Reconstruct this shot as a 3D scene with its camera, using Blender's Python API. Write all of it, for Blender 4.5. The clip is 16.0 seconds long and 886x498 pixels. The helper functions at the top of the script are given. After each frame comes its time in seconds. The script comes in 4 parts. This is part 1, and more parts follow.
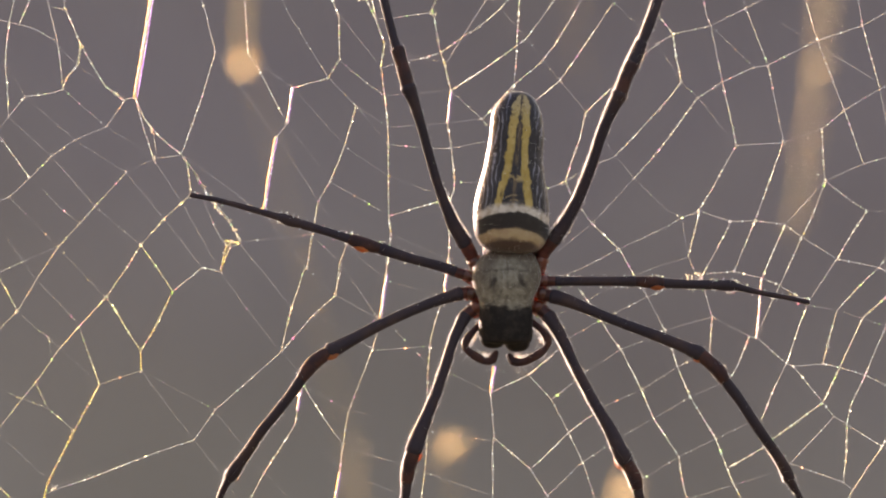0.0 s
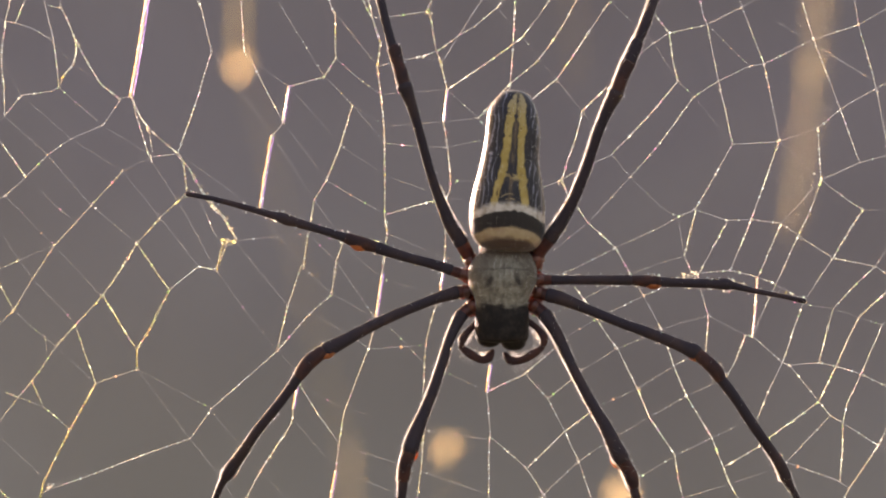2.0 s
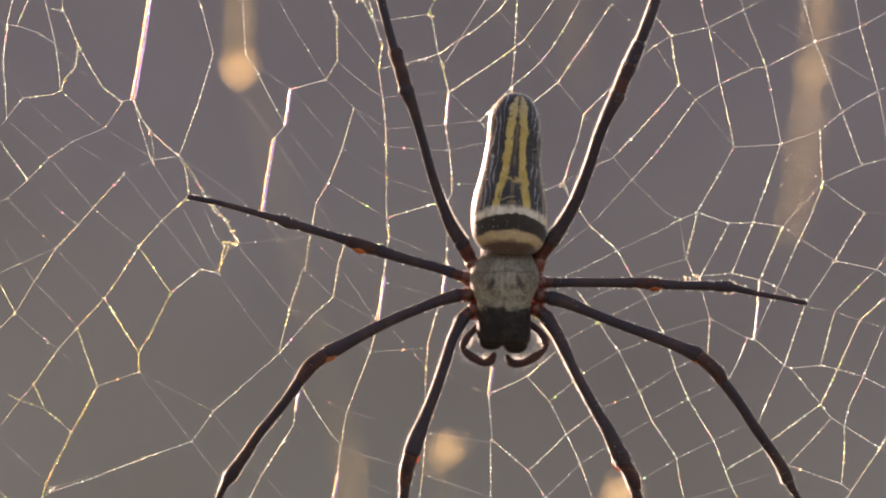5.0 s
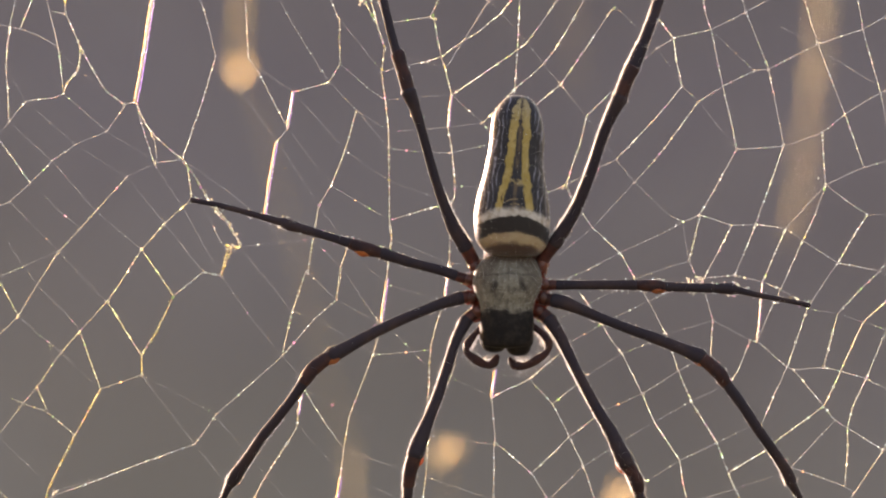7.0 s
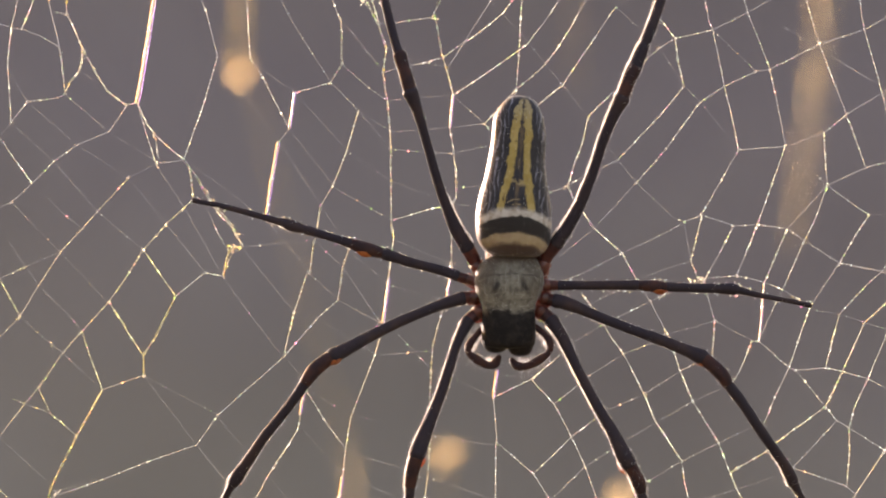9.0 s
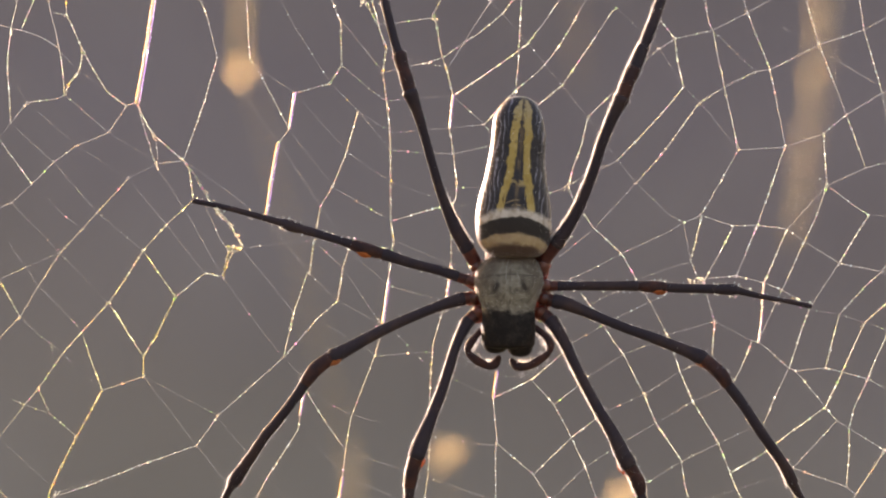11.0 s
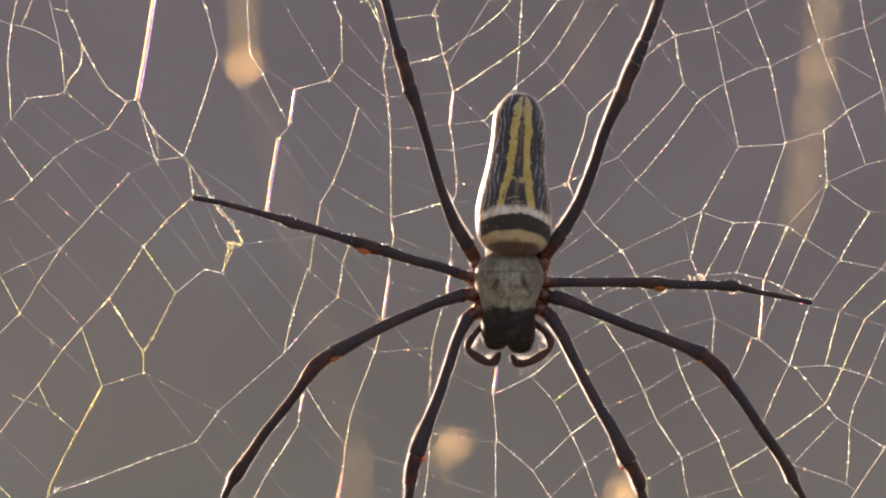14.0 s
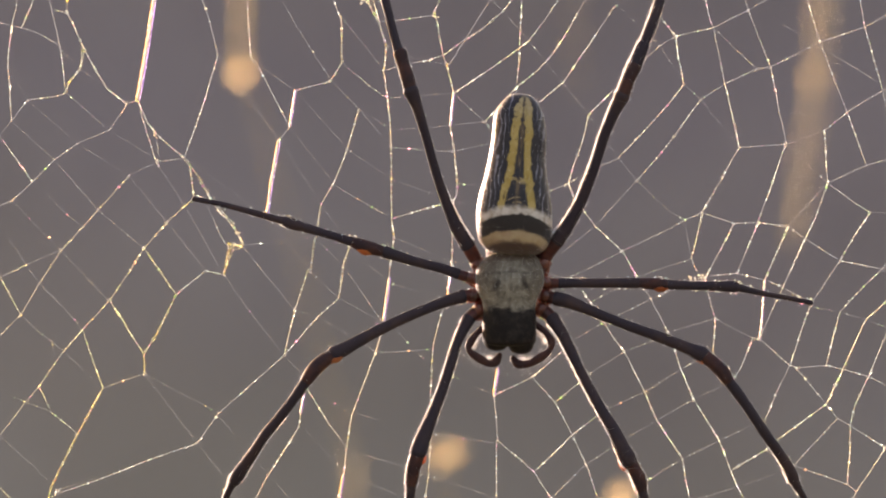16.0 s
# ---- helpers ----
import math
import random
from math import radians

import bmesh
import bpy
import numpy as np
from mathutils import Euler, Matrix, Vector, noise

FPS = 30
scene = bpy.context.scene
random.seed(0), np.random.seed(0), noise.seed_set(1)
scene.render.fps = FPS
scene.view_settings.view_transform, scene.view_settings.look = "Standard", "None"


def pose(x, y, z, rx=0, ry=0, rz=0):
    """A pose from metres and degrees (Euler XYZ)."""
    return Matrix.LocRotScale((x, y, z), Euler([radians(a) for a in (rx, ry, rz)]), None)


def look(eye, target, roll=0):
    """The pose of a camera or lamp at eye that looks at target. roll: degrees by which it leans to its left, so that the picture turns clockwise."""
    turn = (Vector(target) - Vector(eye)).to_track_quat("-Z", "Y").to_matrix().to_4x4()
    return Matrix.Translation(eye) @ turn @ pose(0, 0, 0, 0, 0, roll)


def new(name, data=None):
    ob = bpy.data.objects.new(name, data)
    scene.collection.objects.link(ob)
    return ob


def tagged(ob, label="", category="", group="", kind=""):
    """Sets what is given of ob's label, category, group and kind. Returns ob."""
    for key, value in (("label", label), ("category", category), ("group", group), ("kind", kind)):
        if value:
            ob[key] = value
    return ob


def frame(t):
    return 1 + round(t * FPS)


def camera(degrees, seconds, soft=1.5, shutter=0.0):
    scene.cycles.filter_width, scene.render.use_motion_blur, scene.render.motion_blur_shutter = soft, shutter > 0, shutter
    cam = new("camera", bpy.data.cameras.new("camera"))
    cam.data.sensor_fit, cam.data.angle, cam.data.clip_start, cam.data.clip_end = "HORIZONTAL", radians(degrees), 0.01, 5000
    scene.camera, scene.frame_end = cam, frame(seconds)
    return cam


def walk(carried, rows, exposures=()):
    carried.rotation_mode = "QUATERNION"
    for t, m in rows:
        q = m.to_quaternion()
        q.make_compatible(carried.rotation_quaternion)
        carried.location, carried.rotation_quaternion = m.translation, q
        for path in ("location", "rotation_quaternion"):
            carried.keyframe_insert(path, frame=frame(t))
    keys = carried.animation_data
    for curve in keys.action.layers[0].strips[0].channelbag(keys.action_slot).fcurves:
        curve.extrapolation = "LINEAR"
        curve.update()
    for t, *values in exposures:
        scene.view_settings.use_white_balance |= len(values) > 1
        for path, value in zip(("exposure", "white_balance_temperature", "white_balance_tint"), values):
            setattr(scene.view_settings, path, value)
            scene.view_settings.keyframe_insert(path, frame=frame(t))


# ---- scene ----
# The web hangs upright in the plane y = 0, its middle 1.6 m above the ground; the camera
# stands 1.2 m before it with a long lens. u and v are millimetres to the right and down from
# the web's upper left corner, d millimetres before the web.
DIST = 1.2
MID = Vector((0.0, 0.0, 1.6))
DEG_MM = math.degrees(math.atan(0.001 / DIST))

cam = camera(7.476, 16.0, soft=2.15)
cam.data.dof.use_dof = True
cam.data.dof.focus_distance = DIST - 0.002
cam.data.dof.aperture_fstop = 24.0

# the unsteady hand on the camera: seconds; its turn to the left and up, as mm at the web
SHAKE = (
    (0, 0.69, -1.15), (0.5, 0.42, -0.65), (1, 0.38, -0.81), (1.5, 0.04, -0.81), (2, -0.04, -0.73),
    (2.5, -0.04, -0.39), (3, 0.61, -0.96), (3.5, 0, 0), (4, -0.08, -0.31), (6.5, 0.34, -0.19),
    (7, 0.19, -0.04), (7.5, 0.5, -0.84), (8, 0.53, -0.73), (8.5, 0.34, -0.5), (9, 0.19, 0.5),
    (11.5, 0.46, -0.12), (12, 0.69, -0.46), (12.5, 0.65, -0.54), (13, 0.69, -0.04), (13.5, 0.69, 0.16),
    (14, 0.88, -0.84), (14.5, 0.57, -0.35), (15, 0.46, -0.12), (15.5, 0.65, -0.58), (16, 0.27, 0.46))
# the web in the moving air: seconds; mm to the right and down; lean of the web and of the spider in degrees
SWAY = (
    (0, -0.08, 0.73, 0, -0.05), (0.5, -0.16, 0.69, -0.02, -0.05), (1, -0.24, 0.64, 0, -0.03),
    (1.5, -0.3, 0.76, -0.01, -0.01), (2, -0.03, 0.1, -0.01, -0.03), (2.5, -0.12, 0.23, 0, -0.02),
    (3, -0.29, 0.65, 0.01, 0), (3.5, 0, 0, 0, 0), (4, 0.01, 0.12, -0.01, 0.02),
    (6.5, 0.51, 0.22, 0.04, 0.1), (7, 0.55, 0.36, 0.07, 0.14), (7.5, 0.24, 0.62, 0.09, 0.12),
    (8, 0.43, 0.36, 0.12, 0.17), (8.5, 0.7, 0.22, 0.14, 0.18), (9, 0.86, -0.11, 0.09, 0.16),
    (11.5, 0.55, 0.39, 0.12, 0.14), (12, 0.33, 0.44, 0.06, 0.14), (12.5, 0.1, 0.54, 0.02, 0.11),
    (13, 0.22, 0.35, 0.02, 0.13), (13.5, 0.34, 0.49, 0.02, 0.12), (14, 0.15, 0.7, 0.05, 0.16),
    (14.5, 0.05, 0.39, 0.05, 0.16), (15, 0.51, -0.12, 0.07, 0.19), (15.5, 0.59, 0.31, 0.16, 0.25),
    (16, 0.88, -0.42, 0.14, 0.25))
walk(cam, [(r[0], pose(0, -DIST, MID.z, 90 + r[2] * DEG_MM, 0, r[1] * DEG_MM)) for r in SHAKE],
     exposures=[(0.0, 2.36, 7900, 31), (16.0, 2.36, 7900, 31)])

# ---- light: a low hazy morning sun behind the web, to its left ----
SUN_EL, SUN_AZ = 5.6, -32.5
world = bpy.data.worlds.new("world")
scene.world = world
world.use_nodes = True
wn = world.node_tree
sky = wn.nodes.new("ShaderNodeTexSky")
sky.sky_type = "NISHITA"
sky.sun_disc = False
sky.sun_elevation = radians(SUN_EL)
sky.sun_rotation = radians(SUN_AZ % 360)
sky.dust_density = 4.0
wn.links.new(sky.outputs[0], wn.nodes["Background"].inputs[0])
wn.nodes["Background"].inputs[1].default_value = 0.15
lamp = bpy.data.lights.new("sun", "SUN")
lamp.energy, lamp.angle, lamp.color = 2.2, radians(0.6), (1.0, 0.96, 0.91)
sun = new("sun", lamp)
toward = Vector((math.sin(radians(SUN_AZ)) * math.cos(radians(SUN_EL)),
                 math.cos(radians(SUN_AZ)) * math.cos(radians(SUN_EL)), math.sin(radians(SUN_EL))))
sun.matrix_world = look(toward * 30 + MID, MID)


# ---- materials ----
class Mat:
    """A node material with short calls for what is used below."""

    def __init__(self, name):
        self.m = bpy.data.materials.new(name)
        self.m.use_nodes = True
        self.t = self.m.node_tree
        self.out = self.t.nodes["Material Output"]
        self.b = self.t.nodes["Principled BSDF"]
        self.co = self.t.nodes.new("ShaderNodeTexCoord").outputs["Object"]

    def set(self, **values):
        for k, v in values.items():
            self.link(v, self.b.inputs[k.replace("_", " ")])
        return self

    def link(self, v, socket):
        if isinstance(v, bpy.types.NodeSocket):
            self.t.links.new(v, socket)
        elif isinstance(v, tuple) and len(v) == 3 and socket.type == "RGBA":
            socket.default_value = (*v, 1.0)
        else:
            socket.default_value = v

    def f(self, op, a, b=0.0, c=0.0):
        n = self.t.nodes.new("ShaderNodeMath")
        n.operation = op
        for v, s in zip((a, b, c), n.inputs):
            self.link(v, s)
        return n.outputs[0]

    def noise(self, scale, detail=4.0, rough=0.6, stretch=(1, 1, 1)):
        mp = self.t.nodes.new("ShaderNodeMapping")
        mp.inputs["Scale"].default_value = stretch
        self.t.links.new(self.co, mp.inputs[0])
        n = self.t.nodes.new("ShaderNodeTexNoise")
        n.inputs["Scale"].default_value, n.inputs["Detail"].default_value = scale, detail
        n.inputs["Roughness"].default_value = rough
        self.t.links.new(mp.outputs[0], n.inputs["Vector"])
        return n.outputs[0]

    def step(self, v, lo, hi):
        n = self.t.nodes.new("ShaderNodeMapRange")
        n.interpolation_type = "SMOOTHSTEP"
        for s, x in zip(n.inputs[:3], (v, lo, hi)):
            self.link(x, s)
        return n.outputs[0]

    def mix(self, fac, a, b):
        n = self.t.nodes.new("ShaderNodeMix")
        n.data_type = "RGBA"
        for s, x in ((n.inputs[0], fac), (n.inputs[6], a), (n.inputs[7], b)):
            self.link(x, s)
        return n.outputs[2]

    def bump(self, height, depth, strength=0.6):
        n = self.t.nodes.new("ShaderNodeBump")
        n.inputs["Distance"].default_value, n.inputs["Strength"].default_value = depth, strength
        self.t.links.new(height, n.inputs["Height"])
        self.t.links.new(n.outputs[0], self.b.inputs["Normal"])
        return self

    def xyz(self):
        n = self.t.nodes.new("ShaderNodeSeparateXYZ")
        self.t.links.new(self.co, n.inputs[0])
        return n.outputs

    def island(self):
        return self.t.nodes.new("ShaderNodeNewGeometry").outputs["Random Per Island"]

    def ramp(self, v, stops):
        n = self.t.nodes.new("ShaderNodeValToRGB")
        while len(n.color_ramp.elements) < len(stops):
            n.color_ramp.elements.new(0.5)
        for e, (p, c) in zip(n.color_ramp.elements, stops):
            e.position, e.color = p, (*c, 1)
        self.link(v, n.inputs[0])
        return n.outputs[0]

    def shader(self, kind, **values):
        n = self.t.nodes.new(kind)
        for k, v in values.items():
            self.link(v, n.inputs[k.replace("_", " ")])
        return n.outputs[0]

    def blend(self, fac, a, b):
        n = self.t.nodes.new("ShaderNodeMixShader")
        for s, x in zip(n.inputs, (fac, a, b)):
            self.link(x, s)
        return n.outputs[0]

    def finish(self, shader=None):
        if shader:
            self.t.links.new(shader, self.out.inputs[0])
        return self.m


def silk(name, clear, gloss, tint=(0.78, 0.885, 0.99)):
    """Silk that lets light through; clear is how much of it one sees through."""
    m = Mat(name)
    patch = m.noise(420, 3, 0.7)
    col = m.mix(m.step(patch, 0.35, 0.7), tint, tuple(q * w for q, w in zip(tint, (1.04, 0.95, 0.80))))
    body = m.blend(gloss, m.shader("ShaderNodeBsdfTranslucent", Color=col),
                   m.shader("ShaderNodeBsdfGlossy", Color=(0.95, 0.93, 0.92), Roughness=0.22))
    see = m.f("MULTIPLY", m.step(m.noise(1100, 2, 0.6), 0.28, 0.62), clear)
    see = m.f("MULTIPLY_ADD", see, 0.2, clear * 0.8)
    return m.finish(m.blend(see, body, m.shader("ShaderNodeBsdfTransparent")))


def make_materials():
    M = {}
    M["fine"] = silk("silk_fine", 0.95, 0.3)
    M["plain"] = silk("silk_plain", 0.72, 0.4)
    M["dusty"] = silk("silk_dusty", 0.2, 0.42, (0.90, 0.90, 0.80))
    # yellow copies: the diffraction tint of the backlight is put into the silk colour
    M["plain_gold"] = silk("silk_plain_gold", 0.74, 0.38, (0.86, 0.88, 0.76))
    M["dusty_gold"] = silk("silk_dusty_gold", 0.36, 0.35, (0.95, 0.87, 0.46))
    # opaque white silk for thread stretches that flash; the glare is in colour and width
    M["flash"] = silk("silk_flash", 0.0, 0.65, (0.92, 0.94, 0.98))
    M["knot"] = silk("silk_knot", 0.2, 0.4, (0.93, 0.92, 0.93))
    # colour fringes of glaring strands, painted as gold and violet silk
    M["gold"] = silk("edge_tint_gold", 0.2, 0.12, (0.95, 0.62, 0.2))
    M["violet"] = silk("edge_tint_violet", 0.2, 0.12, (0.50, 0.36, 0.95))
    # dew: beads with the spectral tints of split light painted in, yellower in dew_gold
    for name, white, warm in (("dew", (0.83, 0.94, 1.0), (0.93, 0.93, 0.90)), ("dew_gold", (0.90, 0.94, 0.80), (0.95, 0.90, 0.48))):
        m = Mat(name)
        col = m.ramp(m.island(), ((0.0, white), (0.3, (0.91, 0.95, 0.84)), (0.5, warm), (0.7, white),
                                  (0.82, (0.68, 0.97, 0.50)), (0.89, (0.96, 0.58, 0.90)), (0.95, (0.98, 0.62, 0.72)), (1.0, (0.97, 0.9, 0.35))))
        cloudy = m.blend(0.5, m.shader("ShaderNodeBsdfTranslucent", Color=col), m.shader("ShaderNodeBsdfGlossy", Color=col, Roughness=0.25))
        M[name] = m.finish(m.blend(0.6, cloudy, m.shader("ShaderNodeBsdfGlass", Color=col, Roughness=0.28, IOR=1.33)))
    # leg cuticle: near black, brown where it is thin, finely pitted
    m = Mat("leg_cuticle")
    n, fine = m.noise(160, 4), m.noise(2600, 3)
    col = m.mix(m.step(n, 0.45, 0.8), (0.036, 0.0285, 0.037), (0.068, 0.044, 0.043))
    m.set(Base_Color=col, Roughness=0.55, Specular_IOR_Level=0.07)
    M["leg"] = m.bump(fine, 0.00006, 0.7).finish()
    m = Mat("leg_knee")
    col = m.mix(m.step(m.noise(420, 4), 0.35, 0.7), (0.032, 0.021, 0.025), (0.074, 0.034, 0.029))
    m.set(Base_Color=col, Roughness=0.5, Specular_IOR_Level=0.1)
    m.bump(m.noise(2000, 3), 0.00008, 0.8)
    M["knee"] = m.finish(m.blend(0.03, m.b.outputs[0], m.shader("ShaderNodeBsdfTranslucent", Color=(0.8, 0.2, 0.06))))
    m = Mat("leg_root")
    n = m.noise(500, 4)
    col = m.mix(m.step(n, 0.35, 0.7), (0.036, 0.016, 0.017), (0.105, 0.032, 0.027))
    m.set(Base_Color=col, Roughness=0.42, Specular_IOR_Level=0.25)
    m.bump(m.noise(2400, 3), 0.00006)
    M["root"] = m.finish(m.blend(0.10, m.b.outputs[0], m.shader("ShaderNodeBsdfTranslucent", Color=(0.75, 0.14, 0.07))))
    m = Mat("joint_skin")
    m.set(Base_Color=m.mix(m.step(m.noise(900, 3), 0.35, 0.65), (0.30, 0.075, 0.025), (0.46, 0.14, 0.04)), Roughness=0.4)
    M["joint"] = m.finish(m.blend(0.36, m.b.outputs[0], m.shader("ShaderNodeBsdfTranslucent", Color=(0.94, 0.33, 0.11))))
    m = Mat("root_skin")
    m.set(Base_Color=m.mix(m.step(m.noise(600, 4), 0.35, 0.7), (0.040, 0.017, 0.016), (0.165, 0.050, 0.038)), Roughness=0.32, Specular_IOR_Level=0.5)
    m.bump(m.noise(1500, 3), 0.0001)
    M["ring"] = m.finish(m.blend(0.24, m.b.outputs[0], m.shader("ShaderNodeBsdfTranslucent", Color=(0.88, 0.20, 0.08))))
    m = Mat("hair")
    M["hair"] = m.finish(m.blend(0.3, m.shader("ShaderNodeBsdfTranslucent", Color=(0.87, 0.85, 0.84)),
                                 m.shader("ShaderNodeBsdfGlossy", Color=(0.84, 0.87, 0.88), Roughness=0.35)))

    # abdomen, in its own space: x across, -z from the rounded end to the waist
    m = Mat("abdomen_skin")
    x, y, z = m.xyz()
    wob = m.f("SUBTRACT", m.noise(330, 4, 0.6), 0.5)
    s = m.f("MULTIPLY", z, -1000.0)
    xm = m.f("ADD", m.f("MULTIPLY_ADD", x, 1000.0, -0.8), m.f("MULTIPLY", s, 0.036))
    ax = m.f("ADD", m.f("ABSOLUTE", xm), m.f("ADD", m.f("MULTIPLY", wob, 1.3), m.f("MULTIPLY_ADD", m.noise(1300, 3), 0.9, -0.45)))
    # two stripes that meet at the rounded end and spread towards the bands
    past = m.f("MAXIMUM", m.f("SUBTRACT", s, 13.5), 0.0)
    inner = m.f("ADD", m.f("MULTIPLY_ADD", s, 0.058, 0.02), m.f("MULTIPLY", past, 0.14))
    outer = m.f("ADD", m.f("MULTIPLY_ADD", s, 0.052, 0.62), m.f("MULTIPLY", past, 0.14))
    outer = m.f("MULTIPLY_ADD", m.step(s, 0.6, 2.8), 0.8, outer)
    yellow = m.f("MULTIPLY", m.step(m.f("SUBTRACT", ax, inner), -0.12, 0.16), m.step(m.f("SUBTRACT", outer, ax), -0.12, 0.16))
    yellow = m.f("MULTIPLY", yellow, m.step(s, 0.35, 1.0))
    # wavy pale lines along the flanks
    drift = m.f("MULTIPLY_ADD", m.noise(260, 3, 0.6, (1, 1, 0.7)), 2.6, m.f("MULTIPLY", m.noise(900, 3, 0.6, (1, 1, 0.5)), 0.9))
    vein = m.f("ABSOLUTE", m.f("SUBTRACT", m.f("FRACT", m.f("MULTIPLY_ADD", m.f("ABSOLUTE", xm), 1.2, drift)), 0.5))
    lines = m.f("SUBTRACT", 1.0, m.step(vein, 0.03, 0.16))
    lines = m.f("MULTIPLY", lines, m.step(m.noise(620, 3, 0.6, (1, 1, 0.45)), 0.36, 0.54))
    lines = m.f("MULTIPLY", lines, m.step(m.f("SUBTRACT", ax, outer), 0.35, 1.3))
    dark = m.mix(m.step(m.noise(420, 5), 0.45, 0.7), (0.020, 0.018, 0.025), (0.042, 0.038, 0.046))
    col = m.mix(lines, dark, (0.25, 0.25, 0.32))
    mid = m.f("MULTIPLY", m.f("SUBTRACT", 1.0, m.step(m.f("ABSOLUTE", m.f("MULTIPLY_ADD", wob, 0.5, xm)), 0.12, 0.5)), m.step(m.noise(700, 4, 0.6, (1, 1, 0.4)), 0.36, 0.58))
    col = m.mix(m.f("MULTIPLY", mid, 0.75), col, (0.15, 0.10, 0.06))
    face = m.f("MULTIPLY", m.step(s, 13.7, 14.6), m.f("SUBTRACT", 1.0, m.step(s, 15.4, 16.2)))
    face = m.f("MULTIPLY", m.f("MULTIPLY", face, m.step(m.noise(800, 3), 0.40, 0.55)), m.step(m.f("SUBTRACT", 2.0, ax), 0.0, 0.6))
    col = m.mix(m.f("MULTIPLY", face, 0.8), col, (0.40, 0.29, 0.13))
    # broken pale arches just above the first band
    arch = m.f("FRACT", m.f("MULTIPLY", m.f("ADD", m.f("MULTIPLY", m.f("MULTIPLY", xm, xm), -0.2), m.f("MULTIPLY_ADD", wob, 0.8, s)), 1.15))
    arch = m.f("MULTIPLY", m.step(m.f("ABSOLUTE", m.f("SUBTRACT", arch, 0.5)), 0.30, 0.42), m.step(s, 17.6, 18.6))
    col = m.mix(m.f("MULTIPLY", m.f("MULTIPLY", arch, m.step(m.noise(900, 3), 0.42, 0.6)), m.step(m.f("SUBTRACT", 2.0, ax), 0.0, 0.5)), col, (0.30, 0.22, 0.13))
    ycol = m.mix(m.step(m.noise(500, 5), 0.35, 0.7), (0.36, 0.25, 0.07), (0.46, 0.34, 0.135))
    ycol = m.mix(m.f("SUBTRACT", 1.0, m.step(m.f("MULTIPLY_ADD", wob, 6.0, s), 1.5, 6.5)), ycol, (0.37, 0.28, 0.15))
    ycol = m.mix(m.f("MULTIPLY", m.step(m.noise(1000, 4, 0.7, (1, 1, 0.3)), 0.52, 0.66), 0.55), ycol, (0.15, 0.09, 0.03))
    speck = m.step(m.noise(1300, 2), 0.64, 0.70)
    col = m.mix(m.f("MULTIPLY", yellow, m.f("MULTIPLY_ADD", speck, -0.7, 1.0)), col, ycol)
    sb = m.f("ADD", m.f("MULTIPLY_ADD", m.f("MULTIPLY", xm, xm), -0.05, s), m.f("MULTIPLY_ADD", m.noise(1100, 3), 0.9, m.f("MULTIPLY_ADD", wob, 1.2, -0.45)))
    pale = m.mix(m.step(m.noise(700, 4), 0.4, 0.65), (0.56, 0.51, 0.48), (0.36, 0.30, 0.25))
    col = m.mix(m.step(sb, 19.2, 20.3), col, pale)
    col = m.mix(m.step(sb, 20.95, 21.35), col, (0.022, 0.018, 0.020))
    tan = m.mix(m.step(m.noise(420, 5), 0.35, 0.7), (0.29, 0.20, 0.12), (0.42, 0.33, 0.215))
    tan = m.mix(m.f("MULTIPLY", m.step(m.noise(500, 4, 0.65, (0.35, 1, 1.3)), 0.5, 0.66), 0.6), tan, (0.33, 0.22, 0.19))
    col = m.mix(m.step(sb, 23.7, 24.3), col, tan)
    col = m.mix(m.step(sb, 25.4, 26.5), col, (0.068, 0.040, 0.034))
    m.set(Base_Color=col, Roughness=0.4, Sheen_Weight=0.18, Sheen_Roughness=0.5, Specular_IOR_Level=0.2)
    M["abdomen"] = m.bump(m.noise(1500, 4), 0.0001, 0.5).finish()

    # carapace: grey felted hair over black, bare and dark on the head
    m = Mat("carapace_felt")
    x, y, z = m.xyz()
    xm, s = m.f("MULTIPLY", x, 1000.0), m.f("MULTIPLY", z, -1000.0)
    felt = m.noise(1100, 5, 0.7, (1, 1, 0.8))
    col = m.mix(m.step(felt, 0.3, 0.7), (0.10, 0.085, 0.070), (0.255, 0.234, 0.196))
    # browner at the sides and towards the waist, palest just above the head
    side = m.f("ADD", m.f("MULTIPLY", m.f("ABSOLUTE", xm), 0.24), m.f("MULTIPLY_ADD", m.noise(260, 4), 1.2, m.f("MULTIPLY", s, -0.13)))
    col = m.mix(m.f("MULTIPLY", m.step(side, 0.35, 1.3), 0.75), col, (0.088, 0.069, 0.055))
    blot = m.f("SUBTRACT", m.noise(800, 4), 0.5)
    # two slanting bare dents, wrinkles round them and a crease across, their shade painted in
    sz = m.f("MULTIPLY", m.f("SUBTRACT", s, 5.1), 0.5)
    sx = m.f("SUBTRACT", m.f("ABSOLUTE", m.f("SUBTRACT", xm, 0.05)), m.f("MULTIPLY_ADD", sz, 0.7, 2.5))
    sx = m.f("MULTIPLY_ADD", blot, 0.7, sx)
    rr = m.f("SQRT", m.f("ADD", m.f("MULTIPLY", sx, sx), m.f("MULTIPLY", sz, sz)))
    wrinkle = m.f("ABSOLUTE", m.f("SUBTRACT", m.f("FRACT", m.f("MULTIPLY", m.f("MULTIPLY_ADD", blot, 0.5, rr), 0.72)), 0.5))
    wrinkle = m.f("MULTIPLY", m.f("SUBTRACT", 1.0, m.step(wrinkle, 0.02, 0.11)), m.step(m.noise(520, 4), 0.47, 0.6))
    col = m.mix(m.f("MULTIPLY", wrinkle, 0.55), col, (0.055, 0.044, 0.035))
